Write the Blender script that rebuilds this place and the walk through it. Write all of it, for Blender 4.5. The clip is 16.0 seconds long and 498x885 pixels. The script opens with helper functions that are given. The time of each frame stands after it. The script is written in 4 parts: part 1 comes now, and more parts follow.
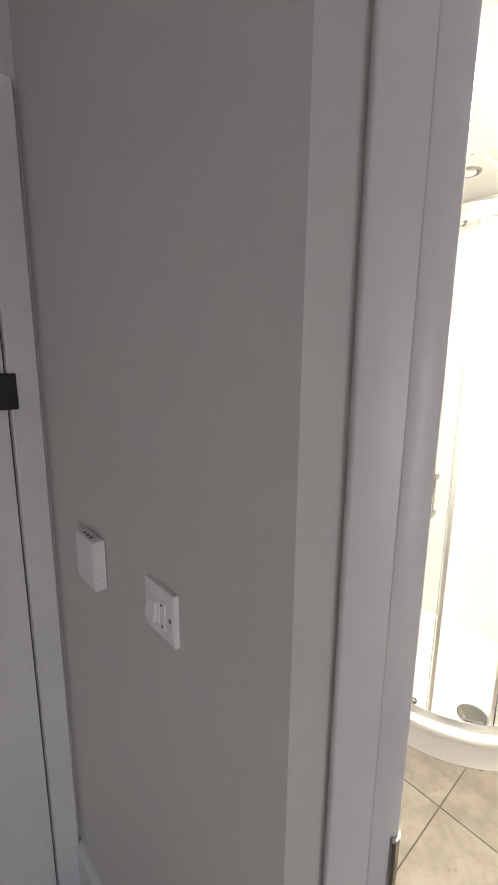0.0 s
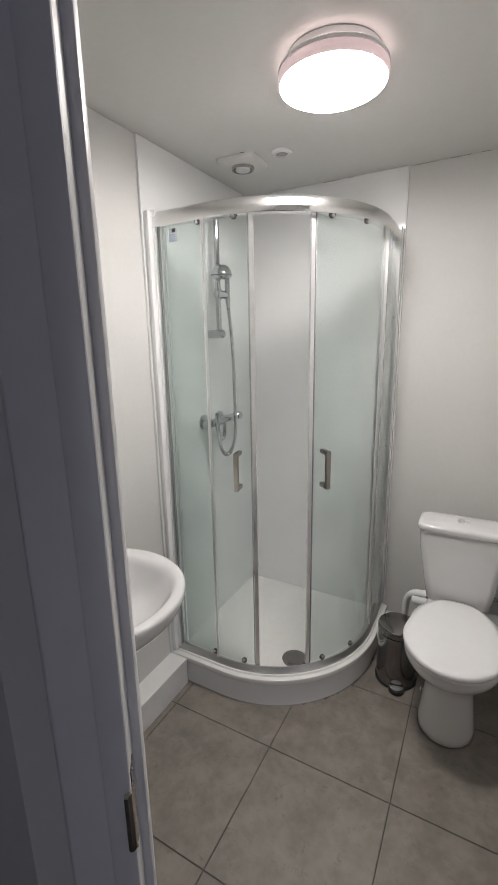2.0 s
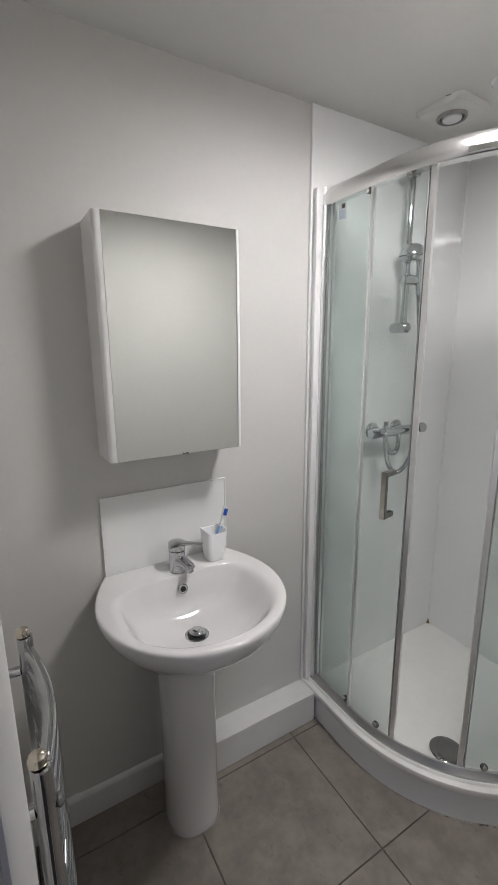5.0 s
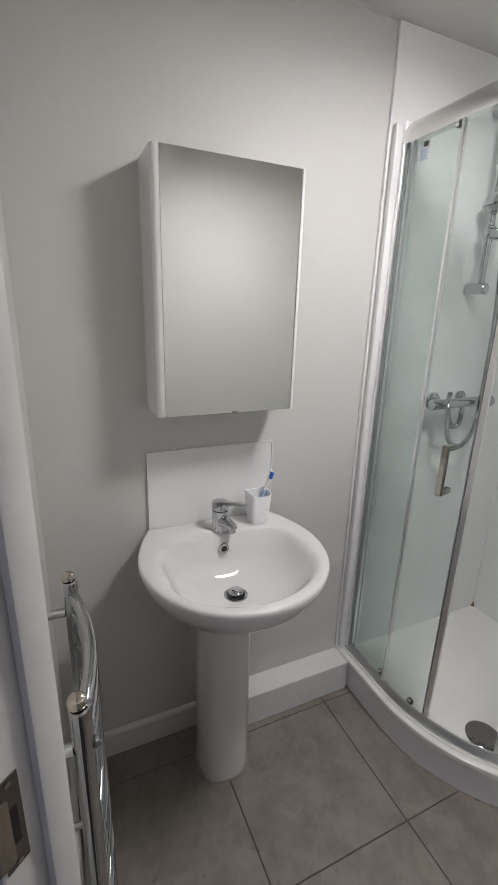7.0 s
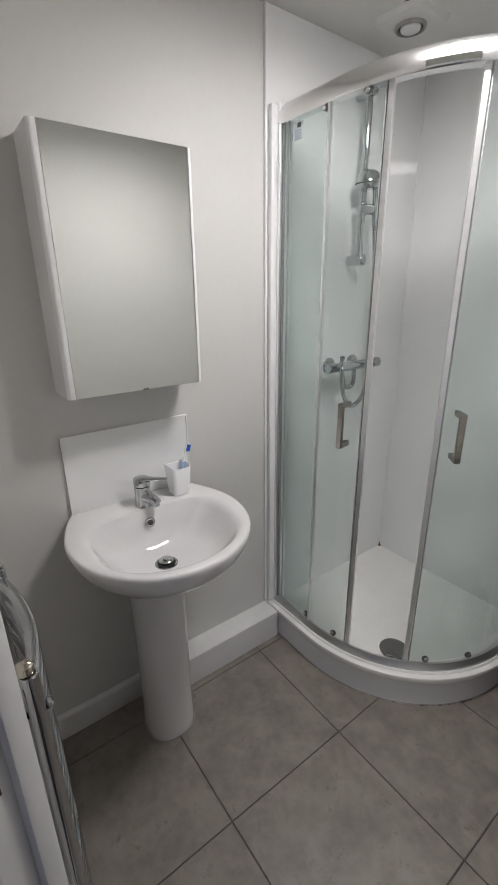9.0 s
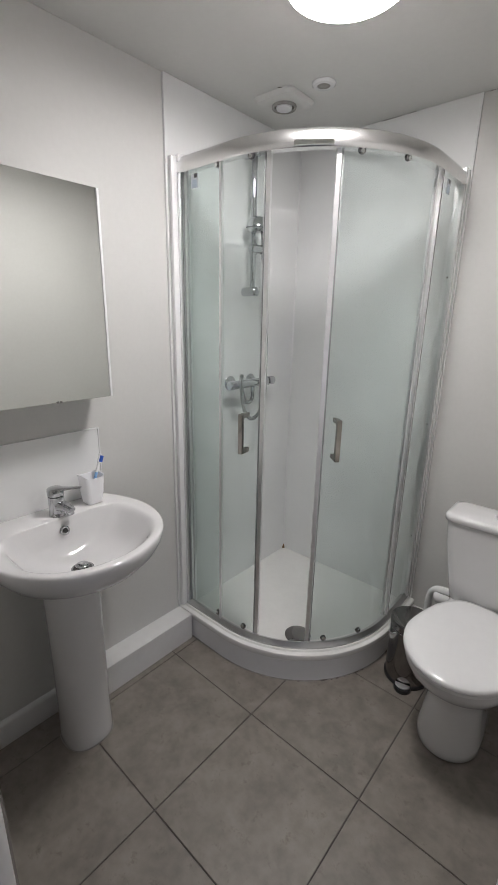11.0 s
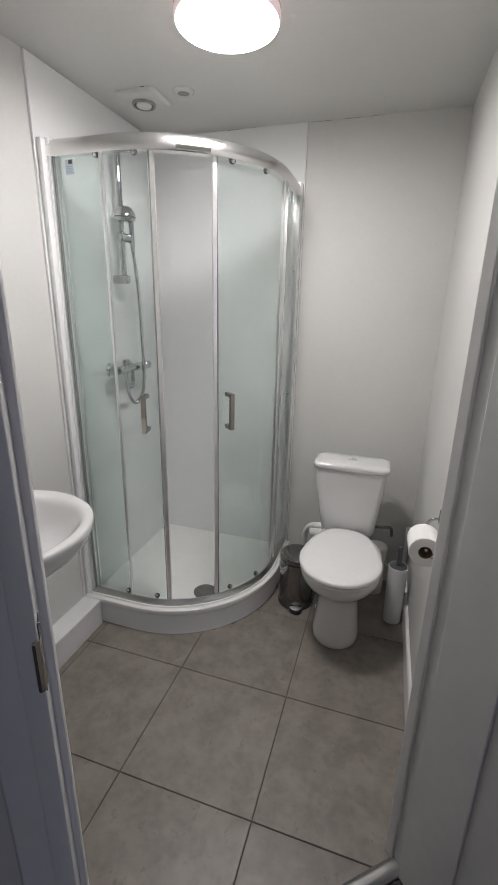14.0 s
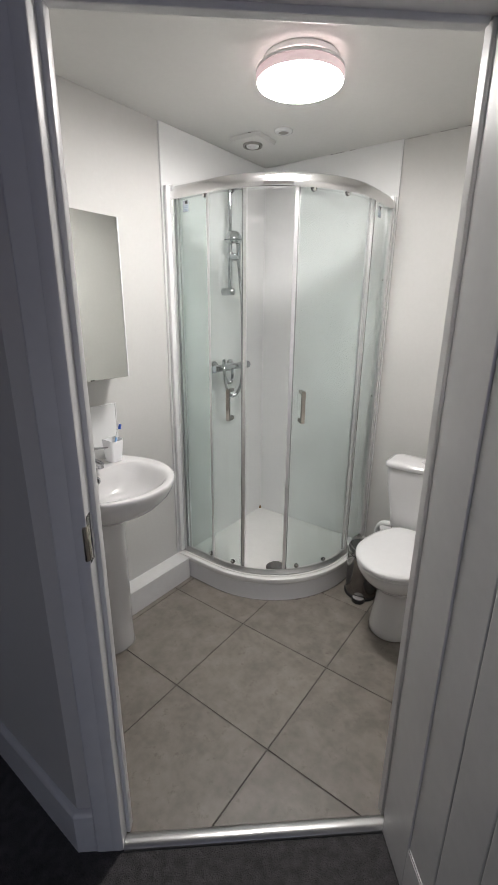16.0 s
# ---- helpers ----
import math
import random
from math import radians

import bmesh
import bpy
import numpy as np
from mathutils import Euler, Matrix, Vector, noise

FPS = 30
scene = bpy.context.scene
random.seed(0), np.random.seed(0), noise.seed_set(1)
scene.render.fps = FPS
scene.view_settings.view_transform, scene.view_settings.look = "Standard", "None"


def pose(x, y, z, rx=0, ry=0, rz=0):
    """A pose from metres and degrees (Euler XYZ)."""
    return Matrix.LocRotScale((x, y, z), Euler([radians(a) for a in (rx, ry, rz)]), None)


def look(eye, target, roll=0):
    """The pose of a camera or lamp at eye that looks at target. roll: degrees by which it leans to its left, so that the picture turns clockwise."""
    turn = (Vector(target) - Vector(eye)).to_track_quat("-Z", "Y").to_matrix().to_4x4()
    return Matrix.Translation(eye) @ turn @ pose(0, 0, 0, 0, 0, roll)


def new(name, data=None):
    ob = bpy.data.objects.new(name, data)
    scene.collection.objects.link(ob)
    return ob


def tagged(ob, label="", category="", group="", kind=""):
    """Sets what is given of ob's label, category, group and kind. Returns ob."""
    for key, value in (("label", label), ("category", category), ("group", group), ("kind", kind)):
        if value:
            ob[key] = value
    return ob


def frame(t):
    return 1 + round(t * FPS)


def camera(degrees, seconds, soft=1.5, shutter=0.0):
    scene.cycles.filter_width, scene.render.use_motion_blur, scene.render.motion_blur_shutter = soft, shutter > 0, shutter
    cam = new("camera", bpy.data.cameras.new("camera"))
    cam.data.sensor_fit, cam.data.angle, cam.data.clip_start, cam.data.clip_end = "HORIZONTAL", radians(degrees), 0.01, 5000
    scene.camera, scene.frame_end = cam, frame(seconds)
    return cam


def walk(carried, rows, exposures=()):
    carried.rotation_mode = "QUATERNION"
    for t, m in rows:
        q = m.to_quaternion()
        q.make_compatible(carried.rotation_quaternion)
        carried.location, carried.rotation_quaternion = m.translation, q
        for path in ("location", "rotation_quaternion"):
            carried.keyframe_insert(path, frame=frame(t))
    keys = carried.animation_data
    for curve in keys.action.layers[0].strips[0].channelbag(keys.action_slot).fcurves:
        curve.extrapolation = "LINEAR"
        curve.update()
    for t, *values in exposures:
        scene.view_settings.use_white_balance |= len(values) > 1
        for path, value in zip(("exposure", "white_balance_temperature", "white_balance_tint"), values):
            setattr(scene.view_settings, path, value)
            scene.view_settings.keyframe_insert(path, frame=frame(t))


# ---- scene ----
cam = camera(60.1, 16.0)
PATH = [
    (0, (0.002, 0.045, 1.530), (-1.46, 1.348, 1.126), 0.6),
    (0.5, (-0.014, 0.002, 1.529), (-1.212, 1.54, 1.084), 0.4),
    (1, (0.01, 0.01, 1.525), (-0.982, 1.685, 1.067), -0.3),
    (1.5, (0.065, 0.069, 1.527), (-0.812, 1.807, 1.067), -0.8),
    (2, (0.15, 0.139, 1.524), (-0.787, 1.846, 1.069), -1.1),
    (2.5, (0.205, 0.225, 1.499), (-0.759, 1.92, 1.06), -1.3),
    (3, (0.206, 0.308, 1.488), (-0.842, 1.962, 1.05), -1.6),
    (3.5, (0.19, 0.4, 1.493), (-1.05, 1.908, 1.058), -1.9),
    (4, (0.21, 0.456, 1.5), (-1.234, 1.769, 1.067), -1.4),
    (4.5, (0.25, 0.465, 1.501), (-1.355, 1.58, 1.076), -0.7),
    (5, (0.222, 0.491, 1.484), (-1.46, 1.488, 1.062), -0.4),
    (5.2, (0.219, 0.521, 1.494), (-1.493, 1.461, 1.061), -0.7),
    (7.3, (0.152, 0.495, 1.455), (-1.583, 1.299, 0.868), 2.1),
    (7.5, (0.135, 0.492, 1.452), (-1.573, 1.342, 0.852), 2.6),
    (8, (0.113, 0.49, 1.439), (-1.535, 1.428, 0.802), 0.7),
    (8.5, (0.157, 0.495, 1.436), (-1.426, 1.522, 0.774), -0.0),
    (9, (0.243, 0.468, 1.456), (-1.278, 1.584, 0.791), -0.7),
    (9.2, (0.27, 0.457, 1.459), (-1.226, 1.607, 0.799), -0.7),
    (11.3, (0.376, 0.316, 1.455), (-0.824, 1.817, 0.9), 1.8),
    (11.5, (0.367, 0.279, 1.459), (-0.783, 1.819, 0.904), 2.3),
    (12, (0.327, 0.217, 1.456), (-0.679, 1.855, 0.903), 2.9),
    (12.5, (0.306, 0.178, 1.454), (-0.567, 1.884, 0.881), 3.0),
    (13, (0.281, 0.128, 1.461), (-0.476, 1.88, 0.864), 3.3),
    (13.5, (0.251, 0.077, 1.469), (-0.402, 1.868, 0.864), 1.7),
    (14, (0.237, 0.053, 1.449), (-0.337, 1.873, 0.851), 1.1),
    (14.5, (0.305, 0.031, 1.481), (-0.409, 1.795, 0.865), -0.2),
    (15, (0.442, 0.028, 1.459), (-0.508, 1.679, 0.85), -0.1),
    (15.5, (0.566, 0.019, 1.478), (-0.518, 1.585, 0.864), -0.3),
    (16, (0.606, -0.046, 1.475), (-0.528, 1.491, 0.881), 0.5),
]
EXPOSURES = [(0, 2.0, 8100, 5), (0.5, 1.7, 8400, 5), (0.8, 1.1, 7800, 6), (1.3, 0.22, 7150, 6), (1.6, 0.1, 6950, 6.5), (2.0, -0.03, 6750, 8), (3.0, -0.20, 6550, 8.5), (9.2, -0.20, 6550, 8.5),
             (12.5, -0.14, 6550, 8.5), (14.5, -0.03, 6600, 8), (16.0, 0.17, 6650, 7)]
walk(cam, [(t, look(eye, target, roll)) for t, eye, target, roll in PATH], EXPOSURES)

# ---- world and light ----
world = bpy.data.worlds.new("world")
scene.world = world
world.use_nodes = True
sky = world.node_tree.nodes.new("ShaderNodeTexSky")
sky.sky_type = "NISHITA"
sky.sun_disc = False
sky.sun_elevation, sky.sun_rotation = radians(30), radians(160)
world.node_tree.nodes["Background"].inputs["Strength"].default_value = 0.1
world.node_tree.links.new(sky.outputs[0], world.node_tree.nodes["Background"].inputs["Color"])

LAMP = (-0.277, 1.415)          # the round ceiling light
LAMP_POWER = 86.0
window_light = bpy.data.lights.new("window_light", "AREA")
window_light.shape, window_light.size, window_light.size_y = "RECTANGLE", 0.7, 1.2
window_light.energy, window_light.color = 4.5, (0.68, 0.70, 1.0)
new("window_light", window_light).matrix_world = look((1.78, -1.05, 0.95), (-0.3, 0.2, 0.9))


# ---- materials ----
def material(name, color, rough=0.5, metal=0.0, vary=0.06, grain=40.0, bump=0.0, bump_scale=200.0, stain=0.0, stain_scale=3.0, coat=0.0,
             rough_vary=0.08):
    m = bpy.data.materials.new(name)
    m.use_nodes = True
    nt = m.node_tree
    p = nt.nodes["Principled BSDF"]
    p.inputs["Roughness"].default_value, p.inputs["Metallic"].default_value = rough, metal
    p.inputs["Coat Weight"].default_value = coat
    geo = nt.nodes.new("ShaderNodeNewGeometry")

    def noise_tex(scale, detail=4.0):
        n = nt.nodes.new("ShaderNodeTexNoise")
        n.inputs["Scale"].default_value, n.inputs["Detail"].default_value = scale, detail
        nt.links.new(geo.outputs["Position"], n.inputs["Vector"])
        return n

    fine, broad = noise_tex(grain), noise_tex(stain_scale, 6.0)
    ramp = nt.nodes.new("ShaderNodeMapRange")
    ramp.inputs["From Min"].default_value, ramp.inputs["From Max"].default_value = 0.3, 0.7
    ramp.inputs["To Min"].default_value, ramp.inputs["To Max"].default_value = 1 - vary, 1 + vary
    nt.links.new(fine.outputs["Fac"], ramp.inputs["Value"])
    ramp2 = nt.nodes.new("ShaderNodeMapRange")
    ramp2.inputs["From Min"].default_value, ramp2.inputs["From Max"].default_value = 0.35, 0.65
    ramp2.inputs["To Min"].default_value, ramp2.inputs["To Max"].default_value = 1 - stain, 1 + stain * 0.4
    nt.links.new(broad.outputs["Fac"], ramp2.inputs["Value"])
    mul = nt.nodes.new("ShaderNodeMath")
    mul.operation = "MULTIPLY"
    nt.links.new(ramp.outputs[0], mul.inputs[0])
    nt.links.new(ramp2.outputs[0], mul.inputs[1])
    scale = nt.nodes.new("ShaderNodeVectorMath")
    scale.operation = "SCALE"
    scale.inputs[0].default_value = color
    nt.links.new(mul.outputs[0], scale.inputs["Scale"])
    nt.links.new(scale.outputs[0], p.inputs["Base Color"])
    rr = nt.nodes.new("ShaderNodeMapRange")
    rr.inputs["To Min"].default_value, rr.inputs["To Max"].default_value = max(rough - rough_vary, 0.02), min(rough + rough_vary, 1)
    nt.links.new(broad.outputs["Fac"], rr.inputs["Value"])
    nt.links.new(rr.outputs[0], p.inputs["Roughness"])
    if bump:
        b = nt.nodes.new("ShaderNodeBump")
        b.inputs["Strength"].default_value, b.inputs["Distance"].default_value = bump, 0.002
        nt.links.new(noise_tex(bump_scale, 3.0).outputs["Fac"], b.inputs["Height"])
        nt.links.new(b.outputs[0], p.inputs["Normal"])
    return m


def emitter(name, color, strength):
    m = bpy.data.materials.new(name)
    m.use_nodes = True
    p = m.node_tree.nodes["Principled BSDF"]
    p.inputs["Base Color"].default_value = (0.9, 0.9, 0.9, 1)
    p.inputs["Emission Color"].default_value = (*color, 1)
    p.inputs["Emission Strength"].default_value = strength
    return m


def glass_sheet(name, tint, haze):
    m = bpy.data.materials.new(name)
    m.use_nodes = True
    nt = m.node_tree
    nt.nodes.remove(nt.nodes["Principled BSDF"])
    clear, shine, dull = (nt.nodes.new("ShaderNodeBsdf" + k) for k in ("Transparent", "Glossy", "Diffuse"))
    clear.inputs["Color"].default_value = (*tint, 1)
    shine.inputs["Roughness"].default_value = 0.02
    dull.inputs["Color"].default_value = (0.76, 0.83, 0.81, 1)
    film, both = nt.nodes.new("ShaderNodeMixShader"), nt.nodes.new("ShaderNodeMixShader")
    fres, n, r = nt.nodes.new("ShaderNodeLayerWeight"), nt.nodes.new("ShaderNodeTexNoise"), nt.nodes.new("ShaderNodeMapRange")
    geo = nt.nodes.new("ShaderNodeNewGeometry")
    n.inputs["Scale"].default_value, n.inputs["Detail"].default_value = 5.0, 6.0
    r.inputs["From Min"].default_value, r.inputs["From Max"].default_value = 0.40, 0.72
    r.inputs["To Min"].default_value, r.inputs["To Max"].default_value = haze * 0.3, haze * 2.4
    fres.inputs["Blend"].default_value = 0.5
    steep, gloss = nt.nodes.new("ShaderNodeMath"), nt.nodes.new("ShaderNodeMapRange")
    steep.operation, steep.inputs[1].default_value = "POWER", 4.5
    gloss.inputs["To Min"].default_value, gloss.inputs["To Max"].default_value = 0.03, 0.75
    nt.links.new(fres.outputs["Facing"], steep.inputs[0])
    nt.links.new(steep.outputs[0], gloss.inputs["Value"])
    nt.links.new(geo.outputs["Position"], n.inputs["Vector"])
    nt.links.new(n.outputs["Fac"], r.inputs["Value"])
    nt.links.new(r.outputs[0], film.inputs[0])
    nt.links.new(clear.outputs[0], film.inputs[1])
    nt.links.new(dull.outputs[0], film.inputs[2])
    nt.links.new(gloss.outputs[0], both.inputs[0])
    nt.links.new(film.outputs[0], both.inputs[1])
    nt.links.new(shine.outputs[0], both.inputs[2])
    nt.links.new(both.outputs[0], nt.nodes["Material Output"].inputs["Surface"])
    return m


def tile_material():
    m = material("grey_porcelain_tile", (0.219, 0.195, 0.171), 0.40, vary=0.11, grain=34.0, bump=0.12, bump_scale=120.0, stain=0.11, stain_scale=6.0)
    nt = m.node_tree
    info, ramp, mul = nt.nodes.new("ShaderNodeObjectInfo"), nt.nodes.new("ShaderNodeMapRange"), nt.nodes.new("ShaderNodeVectorMath")
    ramp.inputs["To Min"].default_value, ramp.inputs["To Max"].default_value = 0.92, 1.06
    mul.operation = "SCALE"
    p = nt.nodes["Principled BSDF"]
    old = p.inputs["Base Color"].links[0].from_socket
    nt.links.new(info.outputs["Random"], ramp.inputs["Value"])
    nt.links.new(old, mul.inputs[0])
    nt.links.new(ramp.outputs[0], mul.inputs["Scale"])
    # pale cloudy veins
    geo, veins, vr, mix = (nt.nodes.new(k) for k in ("ShaderNodeNewGeometry", "ShaderNodeTexNoise", "ShaderNodeMapRange", "ShaderNodeMix"))
    mix.data_type = "RGBA"
    veins.inputs["Scale"].default_value, veins.inputs["Detail"].default_value, veins.inputs["Distortion"].default_value = 11.0, 10.0, 0.3
    vr.inputs["From Min"].default_value, vr.inputs["From Max"].default_value = 0.42, 0.80
    vr.inputs["To Max"].default_value = 0.62
    mix.inputs[7].default_value = (0.345, 0.31, 0.275, 1)
    nt.links.new(geo.outputs["Position"], veins.inputs["Vector"])
    nt.links.new(veins.outputs["Fac"], vr.inputs["Value"])
    nt.links.new(vr.outputs[0], mix.inputs[0])
    nt.links.new(mul.outputs[0], mix.inputs[6])
    # small brown and dark specks of soiling
    specks, sr, mix2 = (nt.nodes.new(k) for k in ("ShaderNodeTexNoise", "ShaderNodeMapRange", "ShaderNodeMix"))
    mix2.data_type = "RGBA"
    specks.inputs["Scale"].default_value, specks.inputs["Detail"].default_value, specks.inputs["Roughness"].default_value = 22.0, 10.0, 0.72
    sr.inputs["From Min"].default_value, sr.inputs["From Max"].default_value = 0.57, 0.70
    sr.inputs["To Max"].default_value = 0.75
    mix2.inputs[7].default_value = (0.135, 0.110, 0.090, 1)
    nt.links.new(geo.outputs["Position"], specks.inputs["Vector"])
    nt.links.new(specks.outputs["Fac"], sr.inputs["Value"])
    nt.links.new(sr.outputs[0], mix2.inputs[0])
    nt.links.new(mix.outputs[2], mix2.inputs[6])
    nt.links.new(mix2.outputs[2], p.inputs["Base Color"])
    return m


PAINT = material("white_wall_paint", (0.605, 0.598, 0.580), 0.55, vary=0.012, grain=60, bump=0.10, bump_scale=350, stain=0.03, stain_scale=2.0)
HALL_PAINT = material("grey_wall_paint", (0.60, 0.585, 0.56), 0.6, vary=0.012, grain=60, bump=0.12, bump_scale=350, stain=0.03, stain_scale=2.0)
CEILING = material("ceiling_paint", (0.67, 0.665, 0.645), 0.7, vary=0.012, grain=50, bump=0.12, bump_scale=300, stain=0.03, stain_scale=1.5)
PANEL = material("gloss_shower_panel", (0.82, 0.825, 0.82), 0.035, vary=0.006, stain=0.015, coat=1.0, rough_vary=0.015)
GLOSS = material("white_gloss_wood_paint", (0.70, 0.695, 0.69), 0.37, vary=0.02, grain=30, bump=0.08, bump_scale=90, stain=0.04, stain_scale=4)
UPVC = material("white_plastic", (0.80, 0.80, 0.80), 0.16, vary=0.01, stain=0.02, rough_vary=0.05)
CERAMIC = material("white_ceramic", (0.70, 0.695, 0.695), 0.08, vary=0.006, stain=0.01, coat=0.6, rough_vary=0.03)
ACRYLIC = material("white_tray_acrylic", (0.80, 0.795, 0.775), 0.19, vary=0.012, stain=0.03, stain_scale=5, rough_vary=0.04)
CHROME = material("chrome", (0.52, 0.53, 0.54), 0.06, 1.0, vary=0.01, stain=0.04, stain_scale=12, rough_vary=0.04)
SATIN = material("satin_aluminium", (0.90, 0.90, 0.905), 0.36, 1.0, vary=0.02, stain=0.03, stain_scale=10, rough_vary=0.02)
RAIL = material("polished_aluminium", (0.78, 0.78, 0.775), 0.27, 1.0, vary=0.01, stain=0.01, stain_scale=6, rough_vary=0.01)
TRACK = material("dull_aluminium", (0.55, 0.55, 0.55), 0.30, 1.0, vary=0.02, stain=0.04, stain_scale=14, rough_vary=0.03)
STEEL = material("brushed_steel", (0.26, 0.25, 0.245), 0.10, 1.0, vary=0.03, grain=90, stain=0.06, stain_scale=12)
NICKEL = material("worn_nickel", (0.60, 0.55, 0.47), 0.20, 1.0, vary=0.06, stain=0.15, stain_scale=30, rough_vary=0.04)
MIRROR = material("mirror_silver", (0.86, 0.88, 0.85), 0.01, 1.0, vary=0.0, rough_vary=0.005)
GLASS = glass_sheet("green_tinted_glass", (0.945, 0.974, 0.967), 0.020)
GROUT = material("grey_grout", (0.095, 0.085, 0.078), 0.9, vary=0.15, grain=90, bump=0.3)
TILE = tile_material()
# real black plastic, and solid fills that stand for shade in holes and gaps
BLACK = material("black_plastic_and_gap_shade", (0.015, 0.015, 0.016), 0.4)
RUBBER = material("dark_rubber_seal", (0.05, 0.055, 0.055), 0.6, vary=0.2)
# joint dirt and smudges; also the dark inside of the fan's slot
DIRT = material("dark_dirt_and_slot_shade", (0.09, 0.08, 0.07), 0.9, vary=0.3)
SLATE = material("slate_grey_plastic", (0.075, 0.08, 0.088), 0.45)
MUG = material("bright_white_plastic", (0.93, 0.93, 0.94), 0.30, vary=0.01, stain=0.01)
PAPER = material("toilet_paper", (0.88, 0.87, 0.85), 0.95, vary=0.03, grain=120, bump=0.3, bump_scale=500)
CARD = material("brown_cardboard", (0.22, 0.14, 0.08), 0.9)
CARPET = material("charcoal_carpet", (0.072, 0.069, 0.071), 0.98, vary=0.75, grain=420, bump=1.0, bump_scale=380, stain=0.3, stain_scale=40)
LAMP_FACE = emitter("lamp_diffuser", (1.0, 0.957, 0.968), LAMP_POWER)
LAMP_SIDE = emitter("lamp_rim_glow", (1.0, 0.60, 0.66), 0.35)
LAMP_LEAK = emitter("lamp_back_glow", (1.0, 0.80, 0.82), 5.0)
HANDLE = material("polished_steel", (0.40, 0.375, 0.34), 0.12, 1.0, vary=0.02, stain=0.06, stain_scale=20, rough_vary=0.05)
SEAL = material("grey_seal", (0.32, 0.33, 0.33), 0.5, vary=0.15)
BLUE = material("blue_bristles", (0.02, 0.10, 0.50), 0.5)
PALEBLUE = material("pale_blue_plastic", (0.25, 0.45, 0.75), 0.35)
INK = material("pale_blue_ink", (0.42, 0.55, 0.70), 0.5)
STICKER = material("sticker_film", (0.75, 0.80, 0.84), 0.4)
SOOT = material("grey_fan_grille", (0.30, 0.29, 0.27), 0.6, vary=0.2)


# ---- mesh helpers ----
ORIGIN = {}


def thing(name, at, label="", category="", group="", kind=""):
    ob = new(name)
    ob.empty_display_size = 0.05
    ob.location = at
    ORIGIN[ob] = Vector(at)
    return tagged(ob, label, category, group, kind)


def part(name, bm, mat, parent=None, label="", sharp=35, kind=""):
    """One mesh object; its vertices are given in world places."""
    at = ORIGIN[parent] if parent else Vector((0, 0, 0))
    if parent is None:
        lo = [min(v.co[i] for v in bm.verts) for i in range(3)]
        hi = [max(v.co[i] for v in bm.verts) for i in range(3)]
        at = Vector(((lo[0] + hi[0]) / 2, (lo[1] + hi[1]) / 2, lo[2]))
    bmesh.ops.remove_doubles(bm, verts=bm.verts, dist=1e-6)
    bmesh.ops.recalc_face_normals(bm, faces=bm.faces)
    bmesh.ops.translate(bm, verts=bm.verts, vec=-at)
    for f in bm.faces:
        f.smooth = True
    for e in bm.edges:
        e.smooth = len(e.link_faces) == 2 and e.calc_face_angle(0) < radians(sharp)
        if e.smooth and sharp < 50 and e.calc_face_angle(0) > radians(6):
            areas = sorted(f.calc_area() for f in e.link_faces)
            e.smooth = areas[1] < 9 * areas[0]
    me = bpy.data.meshes.new(name)
    bm.to_mesh(me)
    bm.free()
    me.materials.append(mat)
    ob = new(name, me)
    ORIGIN[ob] = at
    if parent:
        ob.parent = parent
    else:
        ob.location = at
    return tagged(ob, label, kind=kind)


def box(x0, y0, z0, x1, y1, z1, bevel=0.0, bm=None, seg=2):
    bm2 = bmesh.new()
    bmesh.ops.create_cube(bm2, size=1)
    for v in bm2.verts:
        v.co = Vector((x0 + (v.co.x + 0.5) * (x1 - x0), y0 + (v.co.y + 0.5) * (y1 - y0), z0 + (v.co.z + 0.5) * (z1 - z0)))
    if bevel:
        bmesh.ops.bevel(bm2, geom=list(bm2.edges), offset=bevel, segments=seg, profile=0.5, affect="EDGES")
    return join(bm, bm2)


def join(bm, bm2):
    if bm is None:
        return bm2
    me = bpy.data.meshes.new("tmp")
    bm2.to_mesh(me)
    bm2.free()
    bm.from_mesh(me)
    bpy.data.meshes.remove(me)
    return bm


def prism(points, z0, z1, bevel=0.0, bm=None):
    bm2 = bmesh.new()
    lo = [bm2.verts.new((x, y, z0)) for x, y in points]
    hi = [bm2.verts.new((x, y, z1)) for x, y in points]
    bm2.faces.new(lo[::-1])
    bm2.faces.new(hi)
    for i in range(len(lo)):
        j = (i + 1) % len(lo)
        bm2.faces.new((lo[i], lo[j], hi[j], hi[i]))
    if bevel:
        bmesh.ops.bevel(bm2, geom=list(bm2.edges), offset=bevel, segments=2, profile=0.5, affect="EDGES")
    return join(bm, bm2)


def loft(rings, bm=None, closed=True, caps=True, loop=False):
    """Skin over rings of equal length."""
    bm2 = bmesh.new()
    vs = [[bm2.verts.new(p) for p in r] for r in rings]
    n = len(vs[0])
    pairs = list(zip(vs, vs[1:])) + ([(vs[-1], vs[0])] if loop else [])
    for a, b in pairs:
        for i in range(n if closed else n - 1):
            j = (i + 1) % n
            bm2.faces.new((a[i], a[j], b[j], b[i]))
    if caps and not loop:
        bm2.faces.new(vs[0][::-1])
        bm2.faces.new(vs[-1])
    return join(bm, bm2)


def circle(c, r, axis_a, axis_b, n):
    return [Vector(c) + r * (math.cos(2 * math.pi * k / n) * axis_a + math.sin(2 * math.pi * k / n) * axis_b) for k in range(n)]


